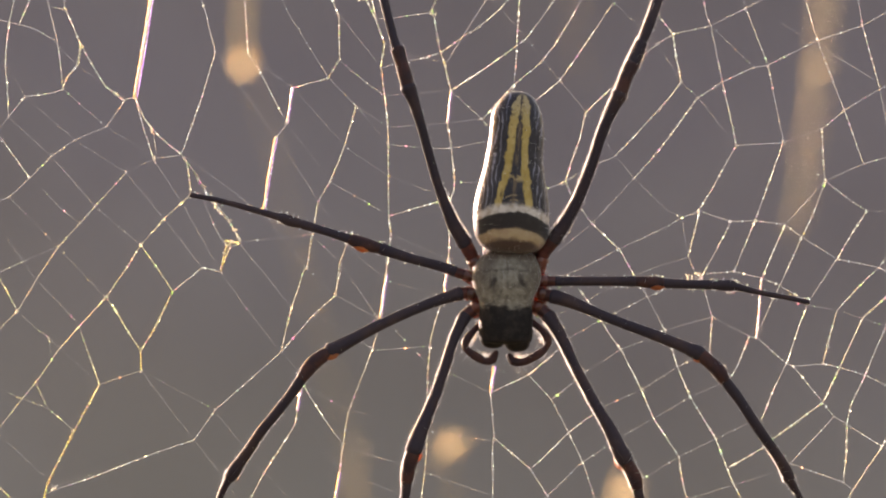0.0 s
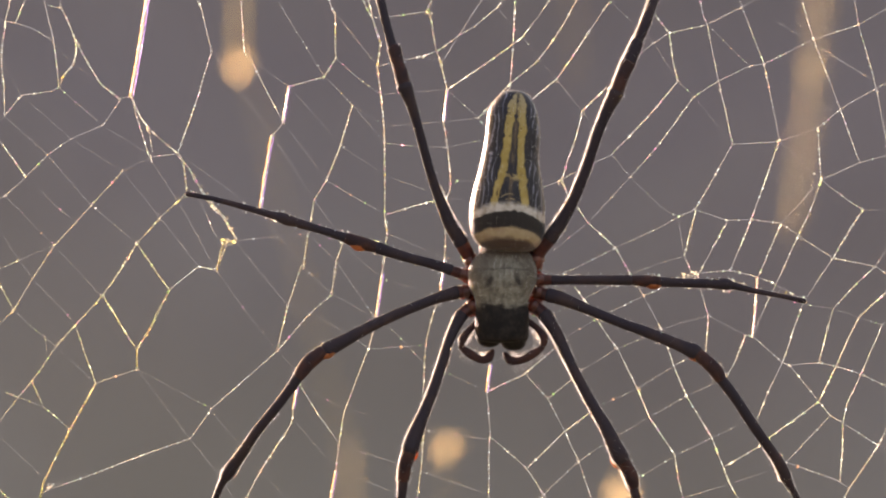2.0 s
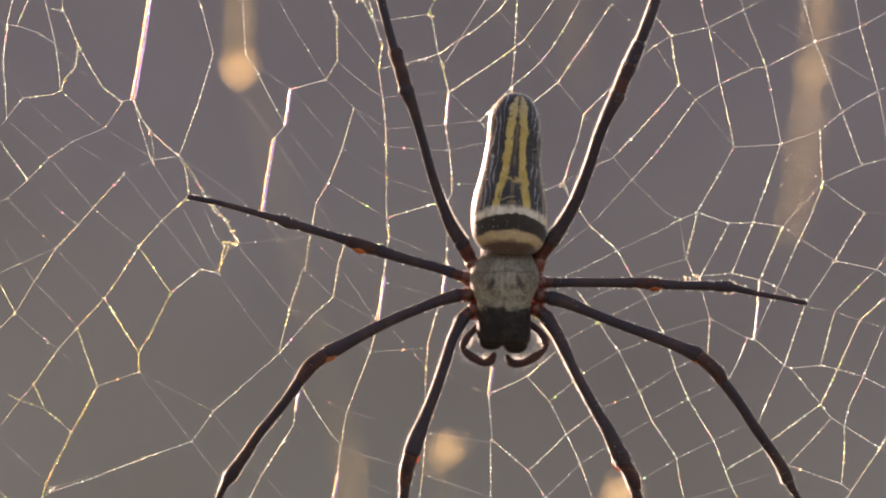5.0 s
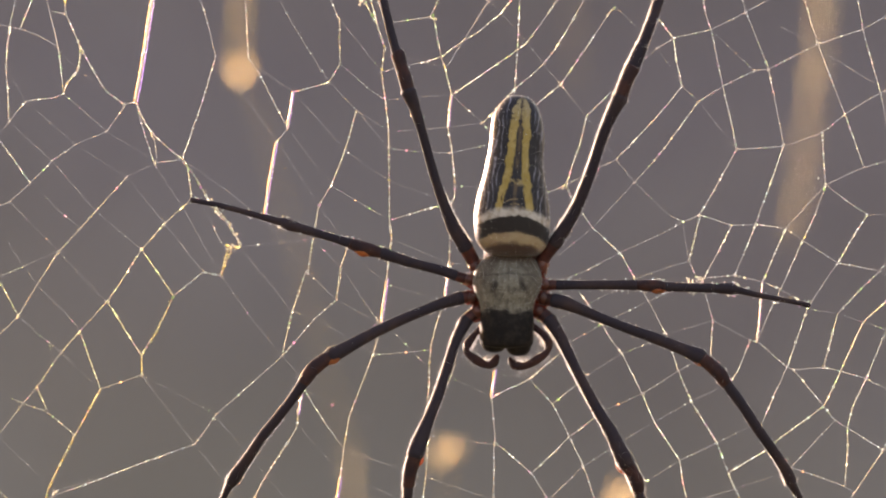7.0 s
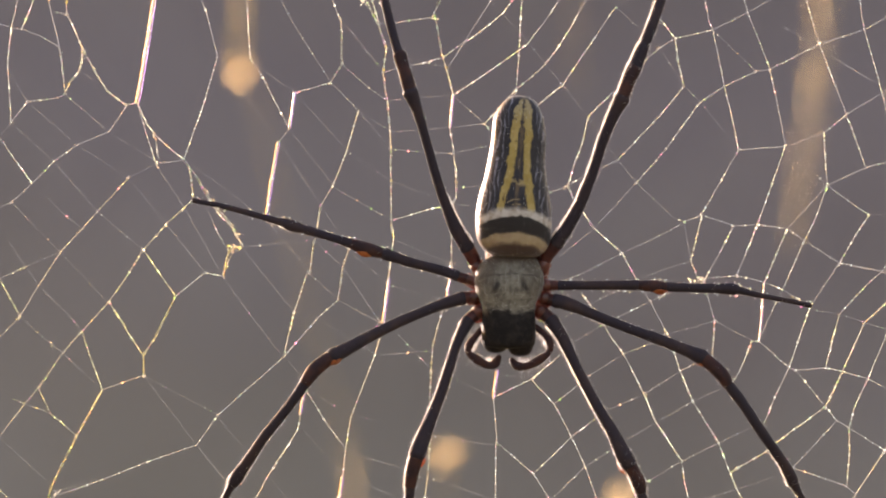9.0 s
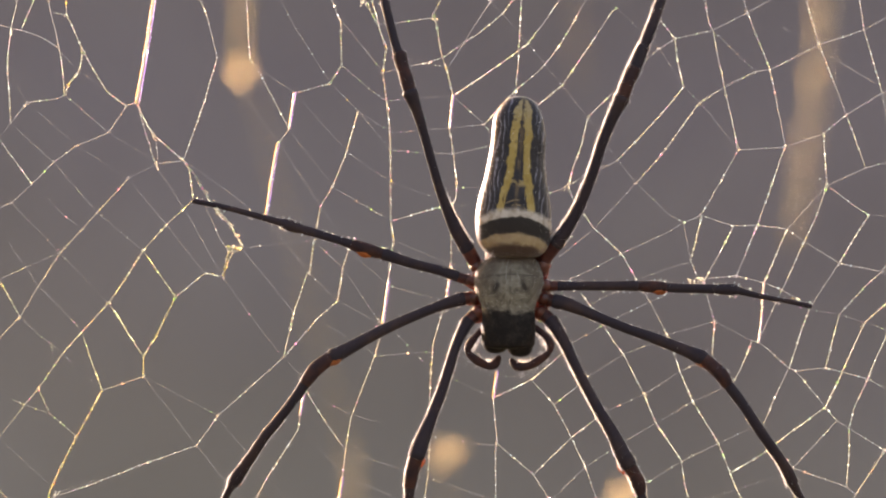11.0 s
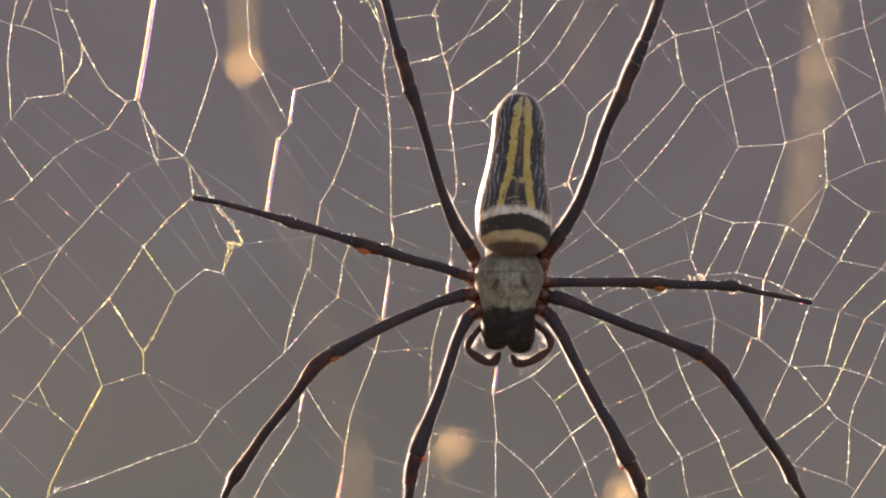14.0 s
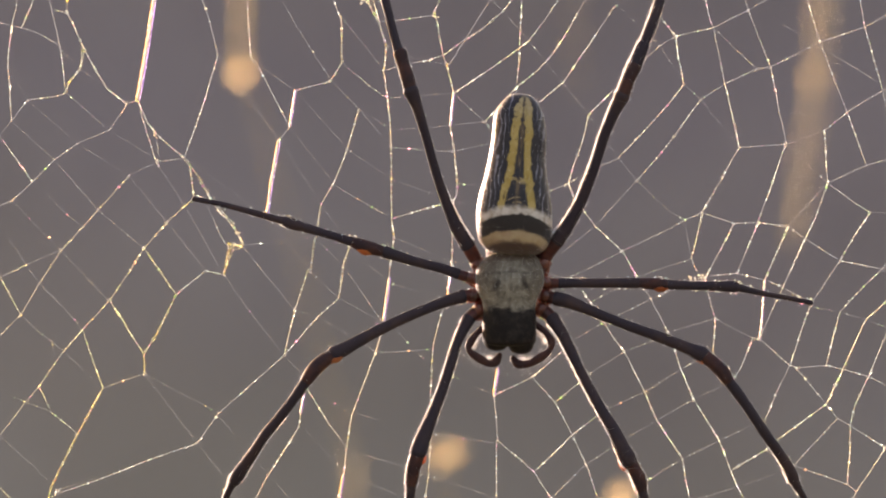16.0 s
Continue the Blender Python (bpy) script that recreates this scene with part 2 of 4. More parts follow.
    col = m.mix(m.f("SUBTRACT", 1.0, m.step(rr, 0.2, 0.78)), col, (0.040, 0.033, 0.030))
    fold = m.f("ABSOLUTE", m.f("MULTIPLY_ADD", blot, 0.8, m.f("SUBTRACT", m.f("MULTIPLY_ADD", m.f("MULTIPLY", xm, xm), -0.02, s), 2.9)))
    col = m.mix(m.f("MULTIPLY", m.f("SUBTRACT", 1.0, m.step(fold, 0.05, 0.3)), 0.6), col, (0.05, 0.04, 0.032))
    col = m.mix(m.f("SUBTRACT", 1.0, m.step(m.f("MULTIPLY_ADD", blot, 1.6, s), 0.0, 1.7)), col, (0.075, 0.050, 0.040))
    edge = m.f("ADD", s, m.f("MULTIPLY", m.f("SUBTRACT", m.noise(700, 4), 0.5), 2.6))
    bare = m.mix(m.step(m.noise(900, 4), 0.4, 0.7), (0.010, 0.008, 0.009), (0.024, 0.019, 0.018))
    head = m.step(edge, 8.9, 9.9)
    col = m.mix(head, col, bare)
    m.set(Base_Color=col, Roughness=0.6, Specular_IOR_Level=0.15, Sheen_Weight=m.f("MULTIPLY_ADD", head, -0.13, 0.15), Sheen_Roughness=0.5)
    M["carapace"] = m.bump(m.noise(2200, 4, 0.7, (1, 1, 0.4)), 0.00014, 0.8).finish()
    m = Mat("jaw_cuticle")
    m.set(Base_Color=m.mix(m.step(m.noise(900, 4), 0.4, 0.7), (0.010, 0.008, 0.009), (0.022, 0.017, 0.016)), Roughness=0.45, Specular_IOR_Level=0.2)
    M["jaw"] = m.bump(m.noise(2200, 3), 0.0001).finish()

    # straw: dry stalks, lit through
    m = Mat("straw")
    col = m.mix(m.step(m.noise(60, 4, 0.6, (1, 1, 0.2)), 0.35, 0.7), (0.62, 0.55, 0.36), (0.50, 0.42, 0.26))
    m.set(Base_Color=col, Roughness=0.5)
    lit = m.blend(0.3, m.shader("ShaderNodeBsdfTranslucent", Color=col), m.shader("ShaderNodeBsdfGlossy", Color=col, Roughness=0.4))
    M["straw"] = m.finish(m.blend(0.8, m.b.outputs[0], lit))
    m = Mat("wet_seed")
    col = m.mix(m.step(m.noise(300, 4), 0.35, 0.7), (0.66, 0.55, 0.34), (0.62, 0.48, 0.27))
    M["seed"] = m.finish(m.blend(0.2, m.shader("ShaderNodeBsdfTranslucent", Color=col),
                                 m.shader("ShaderNodeBsdfGlossy", Color=col, Roughness=0.4)))
    # gloss for the added flap that brightens the husk with a sun glint
    m = Mat("mirror_flap")
    col = m.mix(m.step(m.noise(300, 4), 0.35, 0.7), (0.60, 0.48, 0.25), (0.56, 0.41, 0.20))
    M["glint_flap"] = m.finish(m.blend(0.7, m.shader("ShaderNodeBsdfTranslucent", Color=col),
                                  m.shader("ShaderNodeBsdfGlossy", Color=col, Roughness=0.5)))
    # far thicket: haze is put into the colour, paler and browner low down
    m = Mat("far_thicket")
    x, y, z = m.xyz()
    n = m.noise(0.9, 3, 0.5, (1, 1, 0.6))
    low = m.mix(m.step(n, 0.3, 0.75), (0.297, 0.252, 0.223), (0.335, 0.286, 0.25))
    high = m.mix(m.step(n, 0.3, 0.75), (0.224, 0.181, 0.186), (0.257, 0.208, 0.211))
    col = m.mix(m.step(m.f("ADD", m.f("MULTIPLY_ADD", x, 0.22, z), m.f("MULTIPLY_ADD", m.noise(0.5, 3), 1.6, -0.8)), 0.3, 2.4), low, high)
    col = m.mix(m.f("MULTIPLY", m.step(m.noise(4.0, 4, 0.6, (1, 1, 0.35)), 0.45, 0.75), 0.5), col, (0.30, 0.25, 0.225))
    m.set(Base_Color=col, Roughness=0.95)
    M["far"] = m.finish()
    m = Mat("meadow_ground")
    col = m.mix(m.step(m.noise(0.7, 5), 0.35, 0.7), (0.13, 0.12, 0.06), (0.22, 0.18, 0.10))
    m.set(Base_Color=m.mix(m.step(m.noise(14, 4), 0.4, 0.7), col, (0.15, 0.14, 0.07)), Roughness=0.95)
    M["ground"] = m.bump(m.noise(20, 4), 0.03).finish()
    return M


M = make_materials()


# ---- mesh helpers ----
def at(u, v, d=0.0):
    """The place seen at u, v against the web, d mm before it, from the web's middle."""
    k = (DIST * 1000 - d) / (DIST * 1000)
    return Vector(((u - 78.4) * k, -d, (44.1 - v) * k)) / 1000


def link_mesh(name, verts, faces, material, parent=None, label="", smooth=True):
    me = bpy.data.meshes.new(name)
    me.from_pydata([tuple(v) for v in verts], [], faces)
    me.materials.append(material)
    if smooth:
        me.polygons.foreach_set("use_smooth", [True] * len(me.polygons))
    ob = new(name, me)
    ob.parent = parent
    return tagged(ob, label=label)


def curve_points(pts, steps):
    """A smooth curve through pts (tuples of any length)."""
    pts = [np.array(p, float) for p in pts]
    out = []
    for i in range(len(pts) - 1):
        p0, p1, p2, p3 = pts[max(i - 1, 0)], pts[i], pts[i + 1], pts[min(i + 2, len(pts) - 1)]
        for j in range(steps):
            t = j / steps
            out.append(0.5 * (2 * p1 + (p2 - p0) * t + (2 * p0 - 5 * p1 + 4 * p2 - p3) * t * t + (3 * p1 - p0 - 3 * p2 + p3) * t ** 3))
    out.append(pts[-1])
    return out


def tube(path, radii, sides=10, round_ends=True):
    """Vertices and faces of a round tube along path."""
    verts, faces = [], []
    path = [Vector(p) for p in path]
    n = len(path)
    side = None
    rings = []
    for i, p in enumerate(path):
        t = (path[min(i + 1, n - 1)] - path[max(i - 1, 0)]).normalized()
        if side is None:
            side = t.orthogonal().normalized()
        side = (side - t * side.dot(t)).normalized()
        rings.append((p, t, side.copy(), radii[i]))
    if round_ends:
        p, t, s, r = rings[0]
        rings[:0] = [(p - t * r * 0.75, t, s, r * 0.25), (p - t * r * 0.45, t, s, r * 0.75)]
        p, t, s, r = rings[-1]
        rings += [(p + t * r * 0.45, t, s, r * 0.75), (p + t * r * 0.75, t, s, r * 0.25)]
    for p, t, s, r in rings:
        b = t.cross(s)
        for k in range(sides):
            a = 2 * math.pi * k / sides
            verts.append(p + (s * math.cos(a) + b * math.sin(a)) * r)
    m = len(rings)
    for i in range(m - 1):
        for k in range(sides):
            a, b = i * sides + k, i * sides + (k + 1) % sides
            faces.append((a, b, b + sides, a + sides))
    faces.append(tuple(range(sides - 1, -1, -1)))
    faces.append(tuple((m - 1) * sides + k for k in range(sides)))
    return verts, faces


def merge(shapes):
    verts, faces = [], []
    for v, f in shapes:
        o = len(verts)
        verts += v
        faces += [tuple(i + o for i in q) for q in f]
    return verts, faces


def ball_shape():
    bm = bmesh.new()
    bmesh.ops.create_icosphere(bm, subdivisions=1, radius=1.0)
    v = np.array([q.co[:] for q in bm.verts])
    f = [tuple(q.index for q in p.verts) for p in bm.faces]
    bm.free()
    return v, f


BALL = ball_shape()


def beads(places):
    """Many small drops: places of (centre, radius)."""
    verts, faces = [], []
    for c, r in places:
        o = len(verts)
        verts += [tuple(q) for q in BALL[0] * r * np.array((1, 1, random.uniform(0.9, 1.25))) + np.array(c)]
        faces += [tuple(i + o for i in f) for f in BALL[1]]
    return verts, faces


# ---- the far setting ----
def far_setting():
    verts = [(x, y, 0) for y in (-400, 400) for x in (-400, 400)]
    g = link_mesh("ground", verts, [(0, 1, 3, 2)], M["ground"], smooth=False)
    tagged(g, "rough dry meadow ground under the hanging web", "ground", kind="structure")
    # a wooded slope far behind the web, its haze painted into the colour
    cols, rows_ = 40, 14
    verts, faces = [], []
    for j in range(rows_ + 1):
        for i in range(cols + 1):
            x = -7 + 14 * i / cols
            z = 8.0 * j / rows_
            h = noise.noise((x * 0.6, z * 0.8, 3.0)) * 0.7
            top = 0.5 * noise.noise((x * 0.9, 9.0, 1.0)) if j == rows_ else 0
            verts.append((x, 24 + 0.35 * z + h, z - 0.02 + top))
    for j in range(rows_):
        for i in range(cols):
            a = j * (cols + 1) + i
            faces.append((a, a + 1, a + cols + 2, a + cols + 1))
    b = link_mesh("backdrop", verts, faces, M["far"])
    tagged(b, "grey-brown thicket far behind the web, haze painted in", "backdrop", kind="structure")


far_setting()


# ---- dry stalks well behind the web, out of focus ----
def husk(tip, size):
    """An open pod shell, its hollow side away from the camera."""
    verts, faces = [], []
    for i in range(9):
        t = -1 + i / 4
        w = max(0.12, math.sqrt(max(0.0, 1 - t * t)))
        for k in range(9):
            a = radians(-80 + 20 * k)
            verts.append(tip + Vector((math.sin(a) * w * 0.46, -math.cos(a) * w * 0.18, -t * 0.5)) * size / 1000)
    for i in range(8):
        for k in range(8):
            q = i * 9 + k
            faces.append((q, q + 9, q + 10, q + 1))
    return verts, faces


def seed_head(tip, size):
    """A loose cluster of small open husks round the tip."""
    shapes = []
    for _ in range(16):
        at_ = tip + Vector((random.gauss(0, 0.46), random.gauss(0, 0.4), random.gauss(0.1, 0.5))) * size / 1000
        shapes.append(husk(at_, size * random.uniform(0.34, 0.46)))
    return merge(shapes)


def stalk(back, width, root, points, head=0.0, glint_flap=0.0, loose=False, label="pale dry grass stalk lit by the sun"):
    """A stalk back metres behind the web: root, places (x, z) in metres from the ground up; then
    points u, v as it shows against the web; width and head in mm."""
    k = (DIST + back) / DIST
    path = [Vector((x, back, z)) for x, z in root]
    path += [MID + Vector(((u - 78.4) * k / 1000, back, (44.1 - v) * k / 1000)) for u, v in points]
    path = [Vector(p) for p in curve_points([tuple(p) for p in path], 6)]
    n = len(path)
    radii = [width / 2000 * (1.15 - 0.3 * i / n) for i in range(n)]
    ob = new("dry_stalk")
    ob.location = path[0]
    tagged(ob, label, "grass stalk", group="dry stalks behind the web")
    v, f = tube([p - path[0] for p in path], radii, 8)
    link_mesh("stem", v, f, M["straw"], ob)
    if head:
        tip = path[-1] - path[0]
        if loose:
            link_mesh("seed_head", *seed_head(tip, head), M["seed"], ob, "loose pale seed head lit through")
        else:
            link_mesh("husk", *husk(tip, head), M["seed"], ob, "open pale husk lit through")
    if glint_flap:
        # a glossy flap added beside the husk, turned to mirror the sun into the camera
        tip, n = path[-1] - path[0] + Vector((0.0005, -0.003, -0.0008)), Vector((-0.94, -0.28, 0.17)).normalized()
        up = (Vector((0, 0, 1)) - n * n.z).normalized()
        across = up.cross(n)
        verts, faces = [], []
        for i in range(7):
            t = -1 + i / 3
            for j in (-1, 0, 1):
                w = 0.25 + 0.75 * math.sqrt(max(0.0, 1 - t * t))
                verts.append(tip + (up * t * glint_flap * 0.6 + across * j * w * glint_flap * 0.4 + n * (0.06 * glint_flap * (1 - j * j))) / 1000)
        for i in range(6):
            for j in range(2):
                q = i * 3 + j
                faces.append((q, q + 1, q + 4, q + 3))
        link_mesh("glint_flap", verts, faces, M["glint_flap"], ob, "small flap added to mirror the sun")
    return ob


def stalks():
    left = [(-0.55, 0.0), (-0.45, 1.1), (-0.30, 1.85), (-0.17, 2.08)]
    right = [(0.60, 0.0), (0.52, 1.1), (0.38, 1.9), (0.25, 2.10)]
    stalk(1.5, 2.6, left, [(44.5, -80), (43.2, -20), (42.4, 4), (42.2, 11.9)], 6.3, 6.8, label="pale drooping stalk with an open husk at its tip")
    stalk(1.5, 1.4, right, [(150, -80), (145.6, -10), (143.5, 12), (141.8, 26), (139.5, 43)])
    stalk(1.56, 0.7, [(x + 0.03, z) for x, z in right], [(152, -80), (147.4, -10), (145.4, 12), (143.6, 26), (141.5, 40)])
    stalk(1.5, 0.6, [(x + 0.05, z) for x, z in right], [(146, -70), (143.8, 4), (143.4, 13)], 4.6, label="pale drooping stalk with a small husk")
    stalk(1.1, 0.4, [(-0.05, 0.0), (-0.01, 0.8), (0.0, 1.3)], [(79, 100), (79.0, 80.0)], 4.0, loose=True, label="pale upright stalk with a small seed head")
    stalk(1.1, 0.6, [(0.16, 0.0), (0.10, 0.8), (0.075, 1.3)], [(109.6, 110), (109.5, 88.2)], 4.5, loose=True, label="pale upright stalk with a loose seed head")
    stalk(1.8, 0.6, [(0.05, 0.0), (0.02, 0.9), (-0.02, 1.3)], [(62, 86), (56, 60), (49, 34), (44, 14)])
    stalk(1.6, 1.3, [(-0.06, 0.0), (-0.05, 0.8), (-0.04, 1.25)], [(62, 100), (62.4, 80)])
    stalk(2.0, 0.6, [(x * 0.9, z * 1.06) for x, z in right], [(102, -90), (101.5, 0), (103, 16)])


stalks()


# ---- the web ----
web = new("spider_web")
web.location = MID
tagged(web, "large irregular orb web of dewy golden silk, lit from behind", "spider web")

KINDS = {0: ("fine", 0.026, "thin pale silk thread"), 1: ("plain", 0.037, "pale silk thread"),
         2: ("dusty", 0.082, "yellowish silk thread set with dust and dew"),
         3: ("flash", 0.16, "silk strand thickened and whitened as a sun flash")}


NODES = []


def strand(kind, dew, *uv, grow=1.0, drop="dew", uneven=0.55):
    """One silk thread through the points u, v, u, v ...; dew: drops per centimetre; uneven: how far from evenly they sit."""
    pts = [(uv[i], uv[i + 1]) for i in range(0, len(uv), 2)]
    NODES.extend((*q, drop) for q in pts)
    # threads that reach the edge of the web's middle run on to where they are tied
    for end, nxt in ((0, 1), (-1, -2)):
        (u, v), (a, b) = pts[end], pts[nxt]
        if u <= 0.05 or u >= 156.75 or v <= 0.05 or v >= 88.15:
            w = Vector((u - a, v - b)).normalized() * random.uniform(18, 45)
            pts.insert(0, (u + w.x, v + w.y)) if end == 0 else pts.append((u + w.x, v + w.y))
    mat, r, label = KINDS[kind]
    # yellow diffraction tint, painted by swapping the material
    if drop == "dew_gold" and kind in (1, 2):
        mat, label = mat + "_gold", "silk thread with the sun's yellow diffraction tint painted in"
    path, radii = [], []
    seed = random.uniform(0, 90)
    for i in range(len(pts) - 1):
        p, q = Vector(pts[i]), Vector(pts[i + 1])
        n = max(2, int((q - p).length / (0.4 if kind > 1 else 0.8 if kind else 2.5)))
        for j in range(n + (i == len(pts) - 2)):
            w = p.lerp(q, j / n)
            jig = 0.05 * noise.noise((w.x * 1.3, w.y * 1.3, seed)) if kind else 0
            path.append(at(w.x + jig, w.y, 0.35 * noise.noise((w.x * 0.05, w.y * 0.05, 2))))
            lump = noise.noise((w.x * 2.1, w.y * 2.1, seed)) + (0.6 * noise.noise((w.x * 5.5, w.y * 5.5, seed)) if kind > 1 else 0)
            radii.append(r * grow * max(0.3, 1 + (0.35, 0.35, 0.8, 0.3)[kind] * lump) / 1000)
    v, f = tube(path, radii, 6 if kind == 3 else 4, False)
    ob = link_mesh("thread", v, f, M[mat], web, label)
    if kind == 3:
        # thin lines added along the strand paint the gold and violet fringe of its glare
        for side, fibre in ((-1, "gold"), (1, "violet")):
            off = Vector((side * r * grow * 1.45 / 1000, 0.0002, 0))
            q = [p + off * (0.8 + 0.5 * noise.noise((i * 0.7, seed, side))) for i, p in enumerate(path)]
            link_mesh("fibre", *tube(q, [w * random.uniform(0.3, 0.5) for w in radii], 4, False), M[fibre], ob, fibre + " tinted silk fibre")
        dew = dew * 2
    if kind == 2:
        dew = dew * 1.5
    if dew:
        drops = []
        length = sum((Vector(pts[i + 1]) - Vector(pts[i])).length for i in range(len(pts) - 1))
        count = int(length / 10 * dew * (4.6 + 0.26 * dew) * random.uniform(0.8, 1.2) * (0.85, 1.6, 1.5, 1.0)[kind]) + 1
        for k in range(count):
            t = min(0.9999, max(0.0, (k + random.gauss(0.5, uneven)) / count)) * (len(path) - 1.001)
            i = int(t)
            if noise.noise((t * 0.11, seed, 5)) < -0.42:
                continue
            size = min(0.24, (0.048, 0.056, 0.066, 0.06)[kind] * math.exp(random.gauss(0, 0.6)))
            drop_at = path[i].lerp(path[i + 1], t - i)
            if kind == 3:
                drop_at = drop_at + Vector((random.choice((-1, 1)) * radii[i] * random.uniform(0.9, 1.5), -0.0001, 0))
            drops.append((drop_at, size / 1000))
        if drops:
            tagged(link_mesh("dew", *beads(drops), M[drop], ob, "tiny clear dew drops"), kind="stuff")
    return ob


def knot(u, v, size=0.2, material="dusty"):
    """A small lump of silk where threads are tied."""
    drops = [(at(u + random.gauss(0, size * 0.7), v + random.gauss(0, size * 0.7), 0.1), size * random.uniform(0.3, 0.6) / 1000) for _ in range(5)]
    return link_mesh("silk_knot", *beads(drops), M[material], web, "small lump of matted silk")


def upper_left_threads():
    strand(1, 7, 2.0, 0, 1.0, 4.5, 0.5, 8.5, 0.3, 11.8, 0.7, 16.0, 0.9, 21.2, grow=1.3)
    strand(1, 10, 4.8, 0, 3.6, 2.8, 2.8, 4.7)
    strand(1, 1, 0, 4.1, 1.4, 4.5, 2.8, 4.7, 6.0, 5.8, 9.2, 7.7)
    strand(0, 1, 9.2, 7.7, 10.2, 9.2, 13.1, 12.0, 17.8, 15.4)
    strand(1, 7, 7.7, 0, 8.4, 3.0, 9.5, 7.7, 10.0, 11.0, 10.5, 16.2, grow=1.2)
    strand(1, 2, 8.4, 1.6, 10.8, 2.1)
    strand(1, 10, 10.8, 0, 10.8, 2.0, 11.8, 3.8, 13.6, 8.2)
    strand(2, 9, 13.6, 8.2, 13.5, 10.0, 13.1, 12.0, 11.2, 14.2, 10.5, 16.2)
    strand(1, 12, 13.8, 8.5, 16.0, 12.5, 18.0, 15.7, 21.2, 18.1, grow=1.2)
    strand(1, 2, 21.2, 18.1, 23.3, 17.7)
    strand(3, 4, 26.2, 0, 25.0, 8.0, 23.3, 17.7, grow=1.7)
    strand(1, 3, 10.5, 16.2, 9.0, 16.9, 3.8, 17.5)
    strand(1, 1, 3.8, 17.5, 0.9, 21.2)
    strand(0, 0, 0.5, 11.8, 3.8, 17.5)
    strand(0, 2, 10.5, 16.2, 18.2, 22.9, grow=1.3)
    strand(1, 1, 18.2, 22.9, 21.4, 18.3)
    strand(1, 1, 18.2, 22.9, 12.6, 25.2, 8.5, 28.1, 4.6, 32.0, 1.0, 35.3, 0, 35.7)
    strand(0, 0, 3.8, 17.5, 12.6, 25.2, 21.7, 31.0)
    strand(0, 1, 0.9, 21.2, 8.5, 28.1, 16.2, 37.0, 24.3, 43.8, grow=1.2)
    strand(0, 0, 0.9, 21.2, 0, 22.3)
    strand(1, 9, 0, 25.5, 1.2, 27.2, 2.5, 29.0, 4.6, 32.0)
    strand(1, 10, 23.3, 17.7, 25.0, 21.5, 26.5, 23.5, 29.0, 25.8, 31.5, 27.8)
    strand(1, 5, 26.5, 23.5, 27.0, 27.5)
    strand(1, 4, 23.3, 17.7, 24.8, 23.0, 26.5, 28.5, 27.0, 29.4)
    strand(1, 3, 26.5, 28.5, 31.5, 27.9)
    strand(0, 0, 18.2, 22.9, 26.5, 28.0)
    strand(0, 0, 26.5, 28.7, 24.6, 29.5, 21.7, 31.0, grow=1.3)
    strand(1, 2, 34.8, 0, 35.6, 2.0, 37.5, 9.7)
    strand(1, 5, 37.5, 9.7, 35.0, 18.0, 31.5, 27.8, grow=1.4)
    strand(0, 0, 37.5, 9.7, 42.5, 16.5, 48.2, 24.7)
    strand(1, 8, 42.7, 0, 43.0, 6.0, 43.3, 10.0)
    strand(1, 4, 43.3, 10.0, 45.2, 12.8, 48.4, 19.0, 50.2, 22.4)
    strand(0, 0, 43.3, 10.0, 45.2, 11.8, 51.2, 16.0)
    strand(3, 2, 51.2, 15.8, 50.2, 22.3)
    strand(1, 3, 50.2, 22.4, 48.3, 24.7)
    strand(3, 4, 48.2, 24.7, 46.8, 33.0, 46.1, 38.0, grow=1.25)
    strand(1, 6, 51.2, 16.0, 54.8, 15.0, 57.4, 14.3)
    strand(2, 8, 57.4, 14.3, 59.5, 11.0, 59.4, 3.0)
    strand(1, 6, 59.4, 3.0, 59.0, 2.5, 58.0, 0)
    strand(0, 2, 49.0, 0, 50.8, 3.5, 57.4, 14.0, 59.8, 16.5, 62.4, 19.2, grow=1.1)
    strand(0, 2, 59.0, 2.5, 66.8, 12.2, grow=1.2)
    strand(0, 3, 59.5, 11.0, 61.5, 12.8, 64.5, 15.3, 67.5, 17.4, grow=1.3)
    strand(2, 5, 62.4, 19.2, 60.4, 26.2, 59.0, 29.8, 57.8, 32.6, 55.7, 36.0)
    strand(2, 14, 55.7, 36.0, 55.0, 40.2, grow=2.1)
    strand(2, 14, 54.6, 42.0, 53.8, 48.0, grow=2.0)
    strand(2, 6, 53.4, 47.6, 51.0, 54.8, 50.0, 58.8, 49.2, 62.7)
    strand(0, 1, 62.4, 19.2, 68.0, 22.8)
    strand(0, 2, 62.4, 19.2, 68.0, 25.8)
    strand(0, 1, 60.4, 26.4, 68.2, 31.7, 76.5, 34.7)
    strand(0, 0, 51.2, 16.0, 60.4, 26.2)
    strand(0, 0, 50.2, 22.5, 58.0, 32.4)
    strand(0, 0, 48.4, 24.7, 51.4, 29.4, 55.7, 36.0, 59.0, 40.8)


